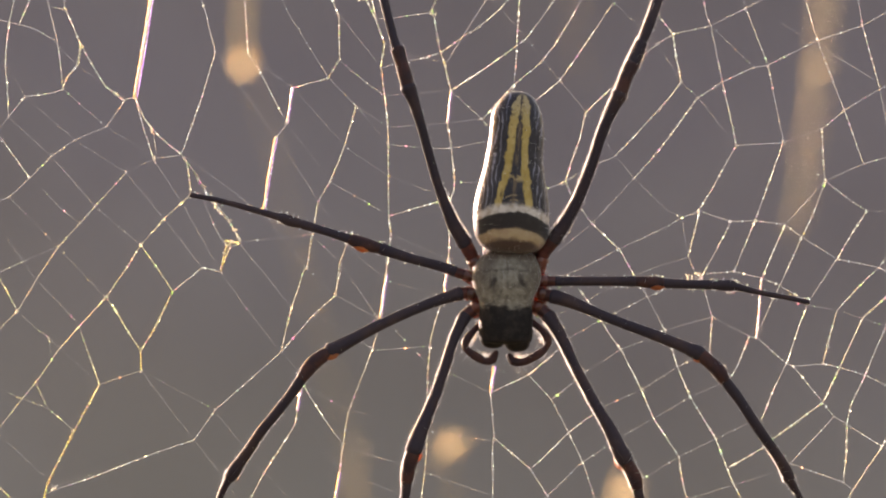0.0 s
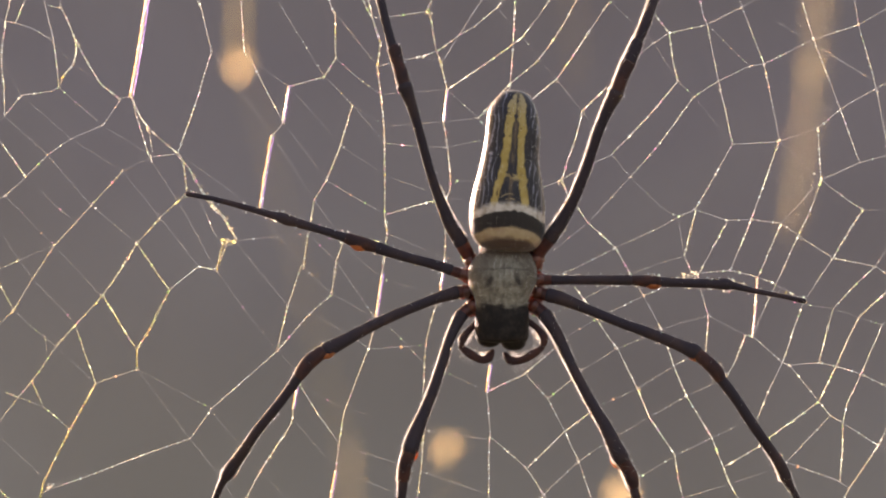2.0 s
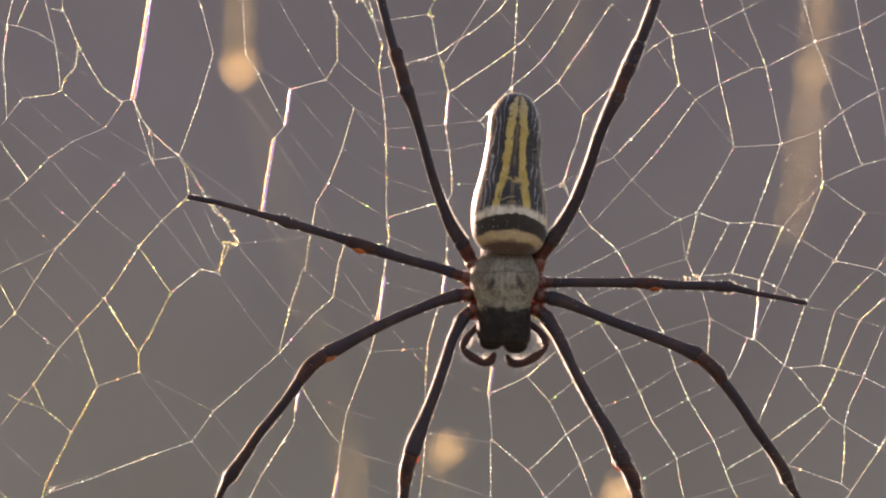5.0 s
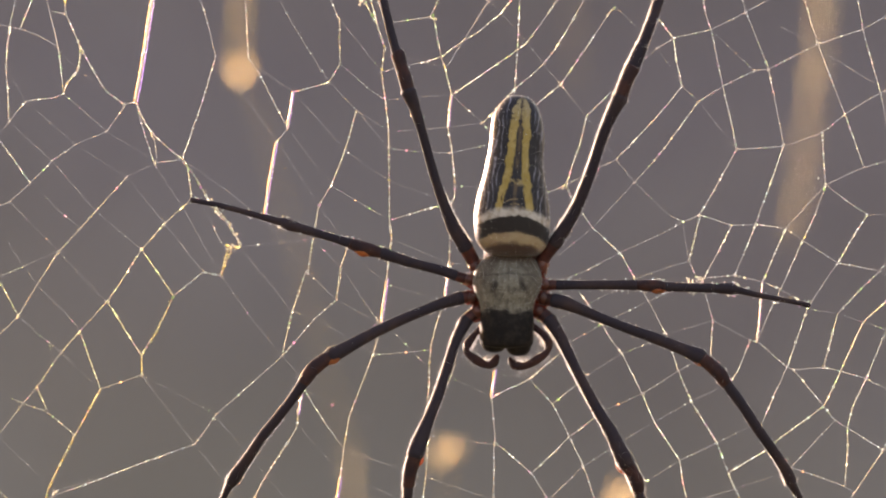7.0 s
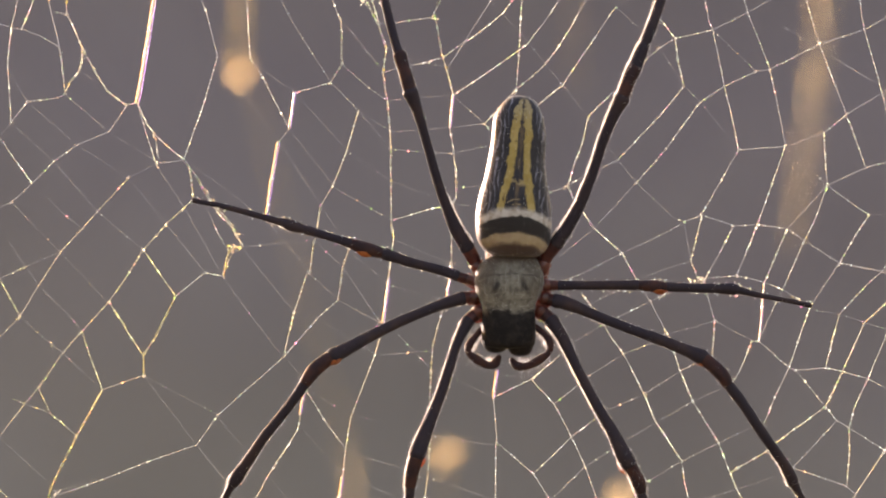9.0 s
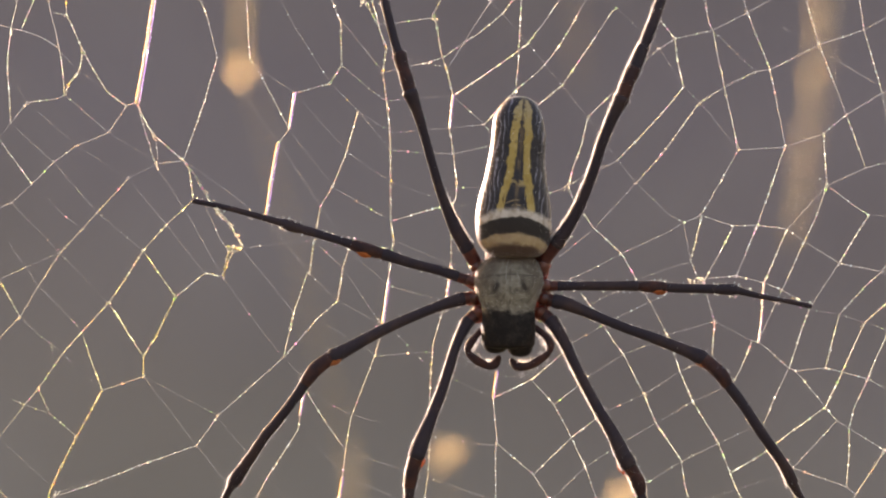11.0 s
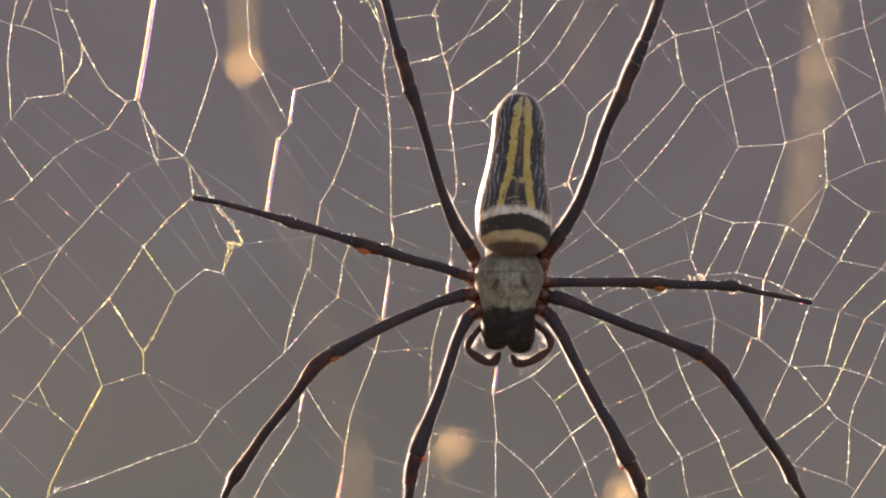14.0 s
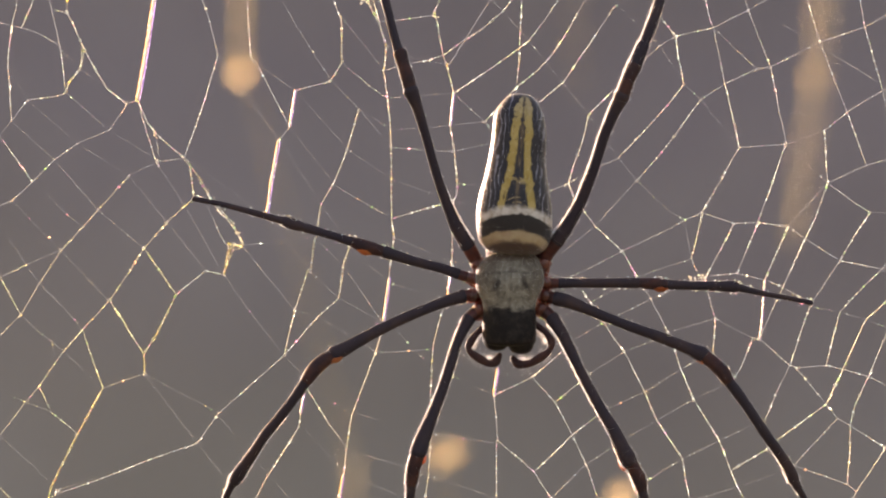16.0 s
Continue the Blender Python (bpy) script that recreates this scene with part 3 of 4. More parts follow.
def upper_middle_threads():
    strand(2, 12, 64.0, 0, 65.2, 2.5, 66.0, 4.0, 67.4, 8.2)
    strand(1, 12, 65.0, 0, 66.2, 4.2)
    strand(2, 9, 67.4, 8.2, 66.8, 12.5, 67.5, 17.5, 68.0, 22.8, 68.1, 26.0, 68.2, 38.7, 68.6, 42.0, 68.0, 46.0, 67.6, 50.0)
    strand(3, 4, 67.8, 49.0, 66.7, 56.8, grow=1.1)
    strand(1, 2, 66.0, 3.8, 69.0, 3.6, 75.5, 2.7)
    strand(1, 3, 66.8, 12.5, 70.0, 11.5, 74.5, 10.7, 77.5, 9.7)
    strand(0, 3, 70.0, 9.7, 74.5, 10.7, 78.0, 11.5)
    strand(0, 3, 67.5, 17.4, 72.0, 17.0, 79.2, 16.5, grow=1.3)
    strand(0, 3, 68.0, 23.0, 74.0, 22.6, 78.6, 22.2, 84.6, 21.5, grow=1.3)
    strand(0, 3, 68.1, 26.0, 73.0, 26.5, 79.0, 26.8, 85.0, 25.5, grow=1.3)
    strand(2, 12, 76.8, 0, 75.8, 2.0, 76.3, 4.0, 77.3, 9.7, 78.0, 11.5, 79.2, 16.5)
    strand(3, 3, 79.2, 16.5, 78.6, 22.2, grow=0.9)
    strand(2, 7, 78.6, 22.4, 79.3, 26.8, 79.8, 32.0, 79.7, 34.5, 79.0, 35.8)
    strand(1, 0, 85.7, 0, 78.5, 11.3)
    strand(1, 6, 77.5, 9.7, 81.5, 6.8, 83.8, 5.5, 88.0, 2.0, 89.5, 0)
    strand(1, 10, 79.2, 16.5, 86.0, 12.0, 89.5, 9.5, 92.5, 7.3)
    strand(1, 7, 92.5, 7.2, 95.0, 4.0, 97.8, 0)
    strand(1, 6, 91.3, 0, 90.8, 10.0, 90.2, 17.2, grow=1.3)
    strand(0, 1, 86.0, 0, 88.0, 2.0, 92.5, 7.2, 95.5, 11.0, 98.5, 14.7, 103.1, 20.3, 108.3, 28.0, 111.6, 32.0, 117.6, 37.8, 120.0, 39.0, grow=1.1)
    strand(1, 11, 84.8, 21.5, 90.3, 15.5, 94.0, 12.5, 95.5, 11.0, 97.5, 8.5, 100.0, 4.5, 102.5, 0)
    strand(0, 5, 79.2, 16.5, 83.0, 20.0, 84.8, 21.5, 86.0, 23.5)
    strand(1, 12, 93.0, 19.4, 94.5, 18.0, 98.5, 14.7, 103.5, 7.5, 107.5, 1.5, 108.2, 1.0)
    strand(0, 0, 108.2, 1.0, 109.8, 0)
    strand(0, 1, 107.0, 0, 108.2, 1.0, 115.8, 8.2, 120.0, 15.0)
    strand(1, 3, 113.0, 10.5, 115.8, 8.2, 118.5, 6.5)
    strand(1, 5, 115.0, 0, 115.8, 3.0, 117.8, 5.6, 118.5, 6.5)
    strand(1, 7, 103.1, 20.3, 107.5, 16.0)
    strand(1, 14, 103.1, 20.3, 102.0, 25.0, 100.5, 29.0, 99.5, 32.5, grow=1.2)
    strand(2, 12, 99.5, 32.5, 100.5, 35.0, 102.0, 37.0)
    strand(1, 8, 102.0, 37.0, 104.1, 40.0, 109.0, 44.5, 111.5, 49.0)
    strand(1, 3, 96.2, 33.8, 99.0, 32.8, 100.2, 32.0, 105.0, 29.5, 108.3, 28.1)
    strand(0, 0, 95.0, 32.4, 99.0, 32.8)
    strand(1, 7, 108.3, 28.0, 114.5, 21.5, 117.6, 18.0, 120.0, 15.0)
    strand(1, 5, 111.6, 32.0, 114.5, 28.8, 117.6, 25.0, 122.8, 17.8)
    strand(0, 2, 79.8, 32.7, 84.0, 32.7)
    strand(0, 2, 79.0, 35.8, 82.0, 36.0)
    strand(1, 5, 68.2, 38.7, 74.5, 36.8, 77.4, 36.0)
    strand(0, 2, 57.8, 32.6, 68.2, 38.6)
    strand(0, 1, 68.6, 42.0, 78.4, 46.2, 81.0, 46.5)
    strand(2, 8, 78.9, 36.0, 78.9, 42.0, 78.8, 46.5)
    strand(3, 3, 78.8, 46.5, 78.0, 52.5, grow=0.85)
    strand(2, 6, 78.0, 52.5, 76.5, 57.0, 75.5, 61.0, 75.2, 65.0, 75.0, 70.0, 75.0, 77.5)


def upper_right_threads():
    strand(1, 2, 118.5, 6.5, 125.2, 5.0, 131.2, 2.0, 134.8, 0)
    strand(1, 5, 123.8, 0, 124.5, 3.5, 125.2, 5.0, 127.2, 15.0)
    strand(1, 12, 127.2, 15.0, 128.5, 20.5, 129.7, 26.2, grow=1.2)
    strand(1, 3, 130.8, 0, 131.4, 2.0, 135.3, 12.0, 138.0, 25.5)
    strand(1, 10, 138.0, 25.5, 136.6, 29.4, 135.0, 34.0, 133.0, 39.5, 129.3, 48.5, grow=1.2)
    strand(1, 12, 118.5, 6.5, 119.0, 10.5, 120.0, 15.0, grow=1.3)
    strand(0, 2, 125.2, 5.0, 130.3, 10.0, 132.8, 12.3)
    strand(1, 2, 122.8, 17.8, 127.2, 15.0, 132.8, 12.3, 135.3, 12.0, 144.0, 7.6, 152.0, 5.0, 156.8, 2.3)
    strand(0, 1, 120.0, 15.0, 123.0, 17.8, 129.7, 26.2)
    strand(1, 2, 129.7, 26.2, 138.0, 25.7, 144.8, 23.3, 148.8, 20.0, 151.2, 18.5, 155.2, 16.2, 156.8, 15.5)
    strand(1, 5, 141.8, 0, 144.0, 7.6, 146.5, 14.0, 148.8, 20.0, 152.2, 29.4)
    strand(1, 5, 151.2, 0, 152.0, 5.0, 155.2, 16.5, 156.8, 25.0)
    strand(0, 0, 137.6, 4.5, 154.0, 14.5, grow=1.6)
    strand(1, 8, 144.8, 23.3, 145.1, 29.4, 145.4, 32.5, grow=1.3)
    strand(0, 2, 138.0, 25.7, 142.0, 29.4, 145.4, 32.5)
    strand(1, 1, 156.8, 28.2, 152.2, 29.4, 145.4, 32.5)
    strand(1, 4, 129.7, 26.2, 127.5, 30.0, 125.0, 34.5, 123.0, 37.8)
    strand(2, 8, 123.2, 37.8, 121.2, 45.8)
    strand(1, 3, 121.2, 45.8, 122.5, 49.0, 123.5, 49.5, 124.0, 51.5, 125.4, 56.5)
    strand(2, 8, 125.4, 56.5, 125.0, 62.7)
    strand(0, 0, 121.2, 46.0, 120.0, 39.0, grow=1.4)
    strand(1, 2, 120.0, 39.0, 123.2, 37.8, 128.8, 39.7, 133.0, 39.5, 138.3, 40.2, 141.5, 42.5, 147.5, 46.3, 155.0, 47.8, 156.8, 49.0)
    strand(1, 7, 128.8, 39.7, 126.0, 45.0, 123.5, 49.5)
    strand(1, 4, 123.5, 49.0, 129.3, 48.5, 134.2, 49.7, 137.0, 50.8, 140.0, 52.5, 142.5, 54.0)
    strand(1, 8, 138.3, 40.2, 136.0, 45.5, 134.2, 49.7)
    strand(3, 5, 134.2, 49.7, 133.6, 57.0, 133.2, 60.2, grow=0.7)
    strand(1, 2, 145.4, 32.5, 138.3, 40.2)
    strand(1, 9, 145.4, 32.5, 144.0, 36.5, 143.0, 39.0, 141.0, 43.0, 137.5, 50.8, 134.5, 57.0, 133.3, 60.2, grow=1.1)
    strand(1, 4, 145.4, 32.5, 150.0, 36.0, 152.8, 37.8)
    strand(0, 0, 152.8, 37.8, 156.8, 37.8)
    strand(1, 9, 152.8, 37.8, 150.0, 42.0, 147.5, 46.3, grow=1.4)
    strand(1, 2, 147.5, 46.3, 142.3, 54.0)
    strand(1, 6, 142.2, 54.2, 140.4, 59.3, 138.6, 64.7, 136.0, 70.0, 134.0, 75.0, grow=1.1)


def lower_right_threads():
    strand(1, 6, 156.8, 45.0, 155.0, 47.8, 152.5, 50.0, 147.5, 55.3)
    strand(2, 7, 147.5, 55.3, 146.2, 60.0, 145.0, 64.8)
    strand(2, 4, 156.8, 52.5, 152.0, 56.8, 150.5, 60.0, 148.0, 65.5, 145.0, 71.7)
    strand(0, 1, 142.5, 54.5, 147.5, 55.3, 152.0, 56.8, 156.8, 58.4, grow=1.3)
    strand(1, 8, 156.3, 58.0, 154.5, 62.0, 152.5, 66.8, 150.0, 72.0, 149.2, 75.5, grow=1.2)
    strand(2, 7, 149.2, 75.5, 149.2, 80.0, 148.7, 85.8)
    strand(1, 3, 132.0, 60.0, 133.5, 60.3, 138.5, 64.8, 139.8, 65.3, 145.0, 64.8, 148.0, 65.5, 152.5, 66.8, 156.8, 69.0)
    strand(1, 2, 139.8, 65.3, 145.0, 71.7, 147.0, 74.2, 149.2, 75.5, 155.5, 79.5, 156.8, 80.0)
    strand(1, 9, 132.0, 60.0, 130.0, 65.0, 128.5, 67.5, grow=1.3)
    strand(1, 2, 147.0, 74.2, 139.2, 82.5)
    strand(1, 2, 139.2, 82.5, 148.7, 85.8, 150.3, 87.2)
    strand(2, 5, 156.8, 77.0, 155.5, 79.5, 150.3, 87.2, 149.8, 88.2)
    strand(1, 9, 101.8, 51.5, 103.3, 53.5, 105.8, 57.2)
    strand(1, 8, 105.8, 57.2, 107.5, 60.0, 109.3, 62.3, 112.8, 69.3, 115.0, 74.5, 119.5, 81.2, 120.0, 85.0, 120.8, 88.2)
    strand(1, 9, 111.5, 49.0, 114.0, 53.0, 115.8, 56.5, 117.0, 58.8, 118.2, 62.0, 119.2, 65.2, 121.5, 70.7, 126.0, 78.0, 129.2, 86.2, 130.3, 88.2)
    strand(0, 2, 98.0, 45.0, 104.2, 40.0, 111.6, 32.0, grow=1.5)
    strand(0, 4, 97.5, 49.8, 102.2, 48.0, 109.0, 44.5, 117.6, 40.5, 120.0, 39.0, grow=1.5)
    strand(0, 0, 95.5, 48.3, 100.5, 49.8)
    strand(0, 1, 111.5, 49.2, 117.6, 47.0, 121.2, 46.0, grow=1.5)
    strand(0, 3, 97.5, 56.5, 103.4, 53.5, 106.8, 51.7, 109.0, 51.0, grow=1.3)
    strand(0, 3, 100.0, 60.4, 105.5, 57.2, 114.0, 53.0, 117.6, 51.5, grow=1.3)
    strand(0, 2, 103.1, 66.2, 109.3, 62.3, 114.0, 60.5, 117.0, 58.9, 125.4, 56.5, grow=1.6)
    strand(0, 1, 125.4, 56.5, 132.0, 60.0, grow=1.3)
    strand(0, 3, 105.5, 72.7, 113.0, 69.4, 119.3, 65.4, 122.0, 64.0, grow=1.6)
    strand(0, 2, 96.3, 88.2, 102.3, 82.4, 108.6, 78.2, 114.8, 74.6, 121.6, 70.7, 126.3, 68.6, grow=1.6)
    strand(0, 2, 113.0, 85.3, 119.5, 81.3, 125.9, 78.2, 131.5, 75.5, grow=1.5)
    strand(1, 16, 128.4, 83.2, 134.4, 79.7, 136.2, 78.1, uneven=0.12)
    strand(2, 6, 136.2, 78.1, 145.0, 71.7)
    strand(0, 2, 123.0, 88.2, 129.2, 86.3, 136.2, 84.0, grow=1.4)


def lower_middle_threads():
    strand(3, 2, 86.9, 65.2, 86.2, 70.0, grow=1.1)
    strand(1, 5, 86.2, 70.0, 86.6, 74.5, 86.9, 78.0, 86.6, 79.0, 86.6, 88.2, grow=1.3)
    strand(1, 8, 86.2, 70.0, 93.0, 66.8, 98.0, 62.5, 99.0, 61.5)
    strand(1, 4, 93.0, 66.8, 97.0, 71.2, 99.0, 75.0, 100.0, 77.0, 102.5, 82.2, 104.5, 88.2)
    strand(1, 6, 97.0, 71.2, 101.0, 68.0, 103.2, 66.2)
    strand(0, 1, 75.0, 76.8, 86.6, 78.5, grow=1.3)
    strand(1, 4, 86.9, 78.0, 93.3, 83.5, 96.2, 88.2)
    strand(1, 8, 93.3, 83.5, 97.0, 80.0, 100.0, 77.0, 106.0, 72.5)
    strand(0, 1, 85.0, 65.8, 92.0, 66.5)
    strand(2, 5, 66.8, 56.8, 65.3, 62.3, 61.0, 73.5, 60.1, 79.0, 59.5, 84.0, grow=0.9)
    strand(3, 2, 59.5, 84.0, 58.8, 88.2, grow=1.1)
    strand(0, 1, 63.5, 61.0, 65.3, 62.3)
    strand(0, 2, 65.3, 62.5, 75.7, 61.7, grow=1.3)
    strand(0, 1, 69.5, 59.0, 75.2, 65.0, 79.0, 66.5, 86.2, 70.0)
    strand(3, 2, 52.7, 69.0, 52.0, 73.0)
    strand(2, 6, 52.0, 73.0, 51.7, 75.5, 46.2, 84.0, 44.0, 88.2)
    strand(1, 7, 53.0, 68.5, 56.7, 74.5, 60.0, 79.0)
    strand(0, 1, 53.0, 68.5, 60.0, 72.5, 66.5, 74.5)
    strand(0, 2, 60.1, 79.5, 69.0, 82.2, 73.8, 83.8, 86.0, 88.0, grow=1.2)
    strand(0, 0, 52.5, 75.5, 59.7, 83.8, 69.0, 87.5)
    strand(2, 5, 75.0, 77.5, 74.6, 83.8, 74.0, 88.2, grow=0.8)
    strand(0, 0, 37.5, 73.5, 46.2, 83.8, 50.0, 88.2)
    strand(0, 0, 49.2, 62.7, 53.0, 67.0)


def lower_left_threads():
    strand(0, 1, 1.0, 35.3, 9.5, 44.0, 18.0, 53.0, drop="dew_gold")
    strand(1, 3, 21.7, 31.0, 16.2, 37.0, 13.5, 40.0, 9.7, 44.1, 5.8, 50.0, 2.5, 55.5, 0, 58.0, grow=1.1, drop="dew_gold")
    strand(0, 3, 7.0, 34.0, 10.0, 37.2, 13.5, 40.0, drop="dew_gold")
    strand(1, 8, 24.3, 43.8, 30.0, 52.0, drop="dew_gold")
    strand(0, 0, 21.7, 31.0, 28.4, 39.2, 35.2, 47.8, grow=1.2, drop="dew_gold")
    strand(1, 6, 33.0, 35.0, 28.4, 39.2, 24.3, 43.8, 21.0, 49.0, 18.2, 53.0, 13.3, 58.3, 10.0, 62.0, grow=1.1, drop="dew_gold")
    strand(0, 0, 26.5, 28.5, 32.0, 37.0, 38.5, 48.7, grow=1.2)
    strand(0, 4, 0, 48.3, 3.5, 46.7, 9.5, 44.1, grow=1.4, drop="dew_gold")
    strand(0, 4, 0.5, 42.3, 3.5, 46.7, 5.8, 50.0, 10.0, 54.2, 13.0, 57.5, grow=1.2, drop="dew_gold")
    strand(1, 5, 0, 51.0, 2.5, 55.5, drop="dew_gold")
    strand(0, 1, 2.5, 55.5, 6.0, 58.8, 8.0, 60.3, 10.0, 62.0, 17.0, 68.5, grow=1.1, drop="dew_gold")
    strand(1, 9, 18.2, 53.0, 20.5, 56.5, 21.8, 58.8, 24.3, 62.5, drop="dew_gold")
    strand(2, 10, 30.0, 52.0, 26.5, 59.0, 24.3, 62.5, grow=1.1, drop="dew_gold")
    strand(1, 9, 30.0, 52.0, 35.2, 47.8, 38.5, 48.5, grow=1.2)
    strand(2, 14, 38.5, 48.5, 39.2, 45.0, 39.8, 43.5, 41.8, 43.2, grow=2.0, drop="dew_gold")
    # matted loose silk round the corner of the old thread
    strand(1, 9, 38.3, 48.3, 38.9, 46.2, 39.4, 43.9, 39.3, 42.9, 40.2, 43.4, grow=1.2, drop="dew_gold")
    strand(1, 7, 39.0, 46.8, 39.7, 45.2, 40.2, 44.0, 41.2, 43.9, 41.9, 42.7, 41.3, 41.8, grow=1.2, drop="dew_gold")
    strand(1, 5, 39.3, 43.2, 40.1, 42.8, 41.0, 43.5, 41.9, 43.4, grow=1.2, drop="dew_gold")
    strand(0, 4, 40.6, 41.2, 41.6, 41.0, 42.2, 41.1, grow=1.6, drop="dew_gold")
    strand(0, 4, 37.4, 36.2, 38.2, 38.2, 39.0, 38.6, 40.1, 40.2, grow=1.8, drop="dew_gold")
    strand(2, 10, 41.8, 43.2, 41.0, 41.5, 39.8, 39.2, 37.5, 36.5, 35.5, 34.0, 33.5, 30.5, 31.5, 27.8, grow=1.2)
    strand(2, 6, 31.5, 27.8, 32.5, 29.4, 33.2, 34.8, grow=1.2)
    strand(1, 10, 33.0, 29.6, 35.0, 33.0, 36.0, 35.0, 38.5, 38.5)
    strand(0, 0, 31.5, 27.8, 40.0, 33.8, 47.0, 39.5, 53.8, 47.8)
    strand(0, 3, 35.0, 35.0, 37.8, 41.5, 39.2, 43.7, grow=1.7)
    strand(0, 1, 41.8, 43.3, 54.6, 42.0, grow=1.2)
    strand(0, 0, 41.8, 43.5, 51.0, 54.8, grow=1.2, drop="dew_gold")
    strand(0, 1, 38.5, 48.7, 43.3, 55.4, 49.0, 62.7, grow=1.1)
    strand(0, 2, 54.6, 42.0, 59.7, 47.1, 63.2, 52.2, 66.2, 56.6)
    strand(2, 7, 60.7, 43.7, 59.5, 47.1)
    strand(2, 12, 59.6, 47.0, 58.8, 52.7, grow=1.5)
    strand(0, 0, 60.7, 44.0, 67.8, 50.0)
    strand(0, 2, 67.8, 50.0, 69.0, 50.5, 76.5, 52.5)
    strand(0, 1, 53.8, 48.0, 58.5, 52.5, 66.2, 56.8, grow=1.2)
    strand(1, 3, 58.8, 52.7, 55.0, 56.0, 49.2, 62.7, 37.5, 73.0, 33.7, 78.3)
    strand(0, 1, 51.0, 54.8, 55.1, 56.0, 60.8, 59.4, 65.0, 62.0)
    strand(0, 0, 33.7, 78.3, 39.0, 85.0, 41.0, 88.2, grow=1.2)
    strand(0, 0, 24.3, 66.0, 33.7, 78.3, grow=1.2, drop="dew_gold")
    strand(0, 1, 24.3, 66.0, 37.5, 73.0, drop="dew_gold")
    strand(2, 5, 24.3, 62.5, 24.3, 66.0, drop="dew_gold")
    strand(1, 1, 17.0, 68.5, 24.3, 66.0, drop="dew_gold")
    strand(2, 12, 17.0, 68.5, 12.5, 76.7, 9.5, 82.5, 7.8, 86.0, 7.3, 88.2, grow=2.2, drop="dew_gold")
    strand(1, 7, 13.5, 58.5, 15.0, 63.0, 17.0, 68.5, drop="dew_gold")
    strand(1, 4, 10.0, 62.0, 5.7, 68.2, 3.3, 71.0, 0, 75.2, drop="dew_gold")
    strand(0, 2, 8.0, 60.0, 8.5, 64.0, drop="dew_gold")
    strand(1, 9, 5.7, 68.2, 7.5, 72.0, drop="dew_gold")
    strand(0, 5, 1.0, 70.0, 3.3, 71.0, 7.5, 72.5, 10.0, 74.5, 12.5, 76.7, grow=1.3, drop="dew_gold")
    strand(0, 0, 0, 78.0, 7.5, 85.0, drop="dew_gold")
    strand(1, 5, 33.7, 78.3, 25.0, 81.3, 16.0, 84.8, 9.0, 87.2, 7.3, 88.0)
    strand(0, 2, 9.0, 86.5, 16.0, 84.3)
    strand(1, 6, 0, 87.4, 0.8, 88.2, drop="dew_gold")


upper_left_threads()
upper_middle_threads()
upper_right_threads()
lower_right_threads()
lower_middle_threads()
lower_left_threads()
for u, v, size in ((13.9, 8.7, 0.35), (21.2, 18.2, 0.3), (26.4, 23.5, 0.35), (26.8, 28.5, 0.3), (41.5, 43.0, 0.35),
                   (121.2, 49.3, 0.4), (122.3, 49.4, 0.4), (123.2, 49.5, 0.35), (39.8, 43.8, 0.4), (40.6, 43.2, 0.4), (39.1, 45.6, 0.35), (40.9, 41.2, 0.35), (40.0, 39.4, 0.3), (37.8, 36.9, 0.35), (34.2, 31.6, 0.25), (35.4, 33.6, 0.3), (63.6, 0.4, 0.5), (75.9, 2.6, 0.4), (99.2, 32.8, 0.4), (8.9, 87.0, 0.4),
                   (18.2, 53.0, 0.35), (2.5, 55.5, 0.35), (12.3, 76.7, 0.3), (38.6, 38.2, 0.3), (36.8, 35.2, 0.3),
                   (132.8, 12.3, 0.18), (122.9, 17.8, 0.2), (86.7, 78.2, 0.25), (112.9, 69.4, 0.25)):
    knot(u, v, size)


def crossings():
    """Where the points of two threads meet they are tied with a speck of silk."""
    done = []
    for i, (u, v, drop) in enumerate(NODES):
        near = [j for j, q in enumerate(NODES) if j != i and math.hypot(q[0] - u, q[1] - v) < 0.3]
        if near and all(math.hypot(a - u, b - v) > 0.5 for a, b in done):
            done.append((u, v))
            knot(u, v, random.uniform(0.12, 0.22), "dusty" if drop == "dew_gold" else "knot")


crossings()


# ---- the spider, head down on the near side of the web ----
spider = new("spider")
spider.location = MID
tagged(spider, "large golden orb-weaver, black and yellow, head down on its web", "spider")
BODY = 10.0


def loft(rings, sides=28):
    """Rings of (s, x, half width, y, half depth) in mm: s down the body, x across, y towards the back."""
    verts, faces = [], []
    for s, x, w, y, h in rings:
        for k in range(sides):
            a = 2 * math.pi * k / sides
            verts.append((x / 1000 + w / 1000 * math.cos(a), y / 1000 + h / 1000 * math.sin(a), -s / 1000))
    n = len(rings)
    for i in range(n - 1):
        for k in range(sides):
            a, b = i * sides + k, i * sides + (k + 1) % sides
            faces.append((a, a + sides, b + sides, b))
    faces.append(tuple(range(sides)))
    faces.append(tuple((n - 1) * sides + k for k in range(sides - 1, -1, -1)))
    return verts, faces


def fuzz(points, normals, length, thick=0.012):
    """Short fine hairs on a surface."""
    verts, faces = [], []
    for p, n in zip(points, normals):
        t = (n + Vector((random.gauss(0, 0.35), random.gauss(0, 0.35), random.gauss(0, 0.35)))).normalized()
        s = t.cross(Vector((random.gauss(0, 0.5), 1, random.gauss(0, 0.5)))).normalized() * thick / 1000
        o = len(verts)
        tip = p + t * length * random.uniform(0.5, 1.3) / 1000
        verts += [p + s, p - s, tip - s * 0.15, tip + s * 0.15]
        faces.append((o, o + 1, o + 2, o + 3))
    return verts, faces


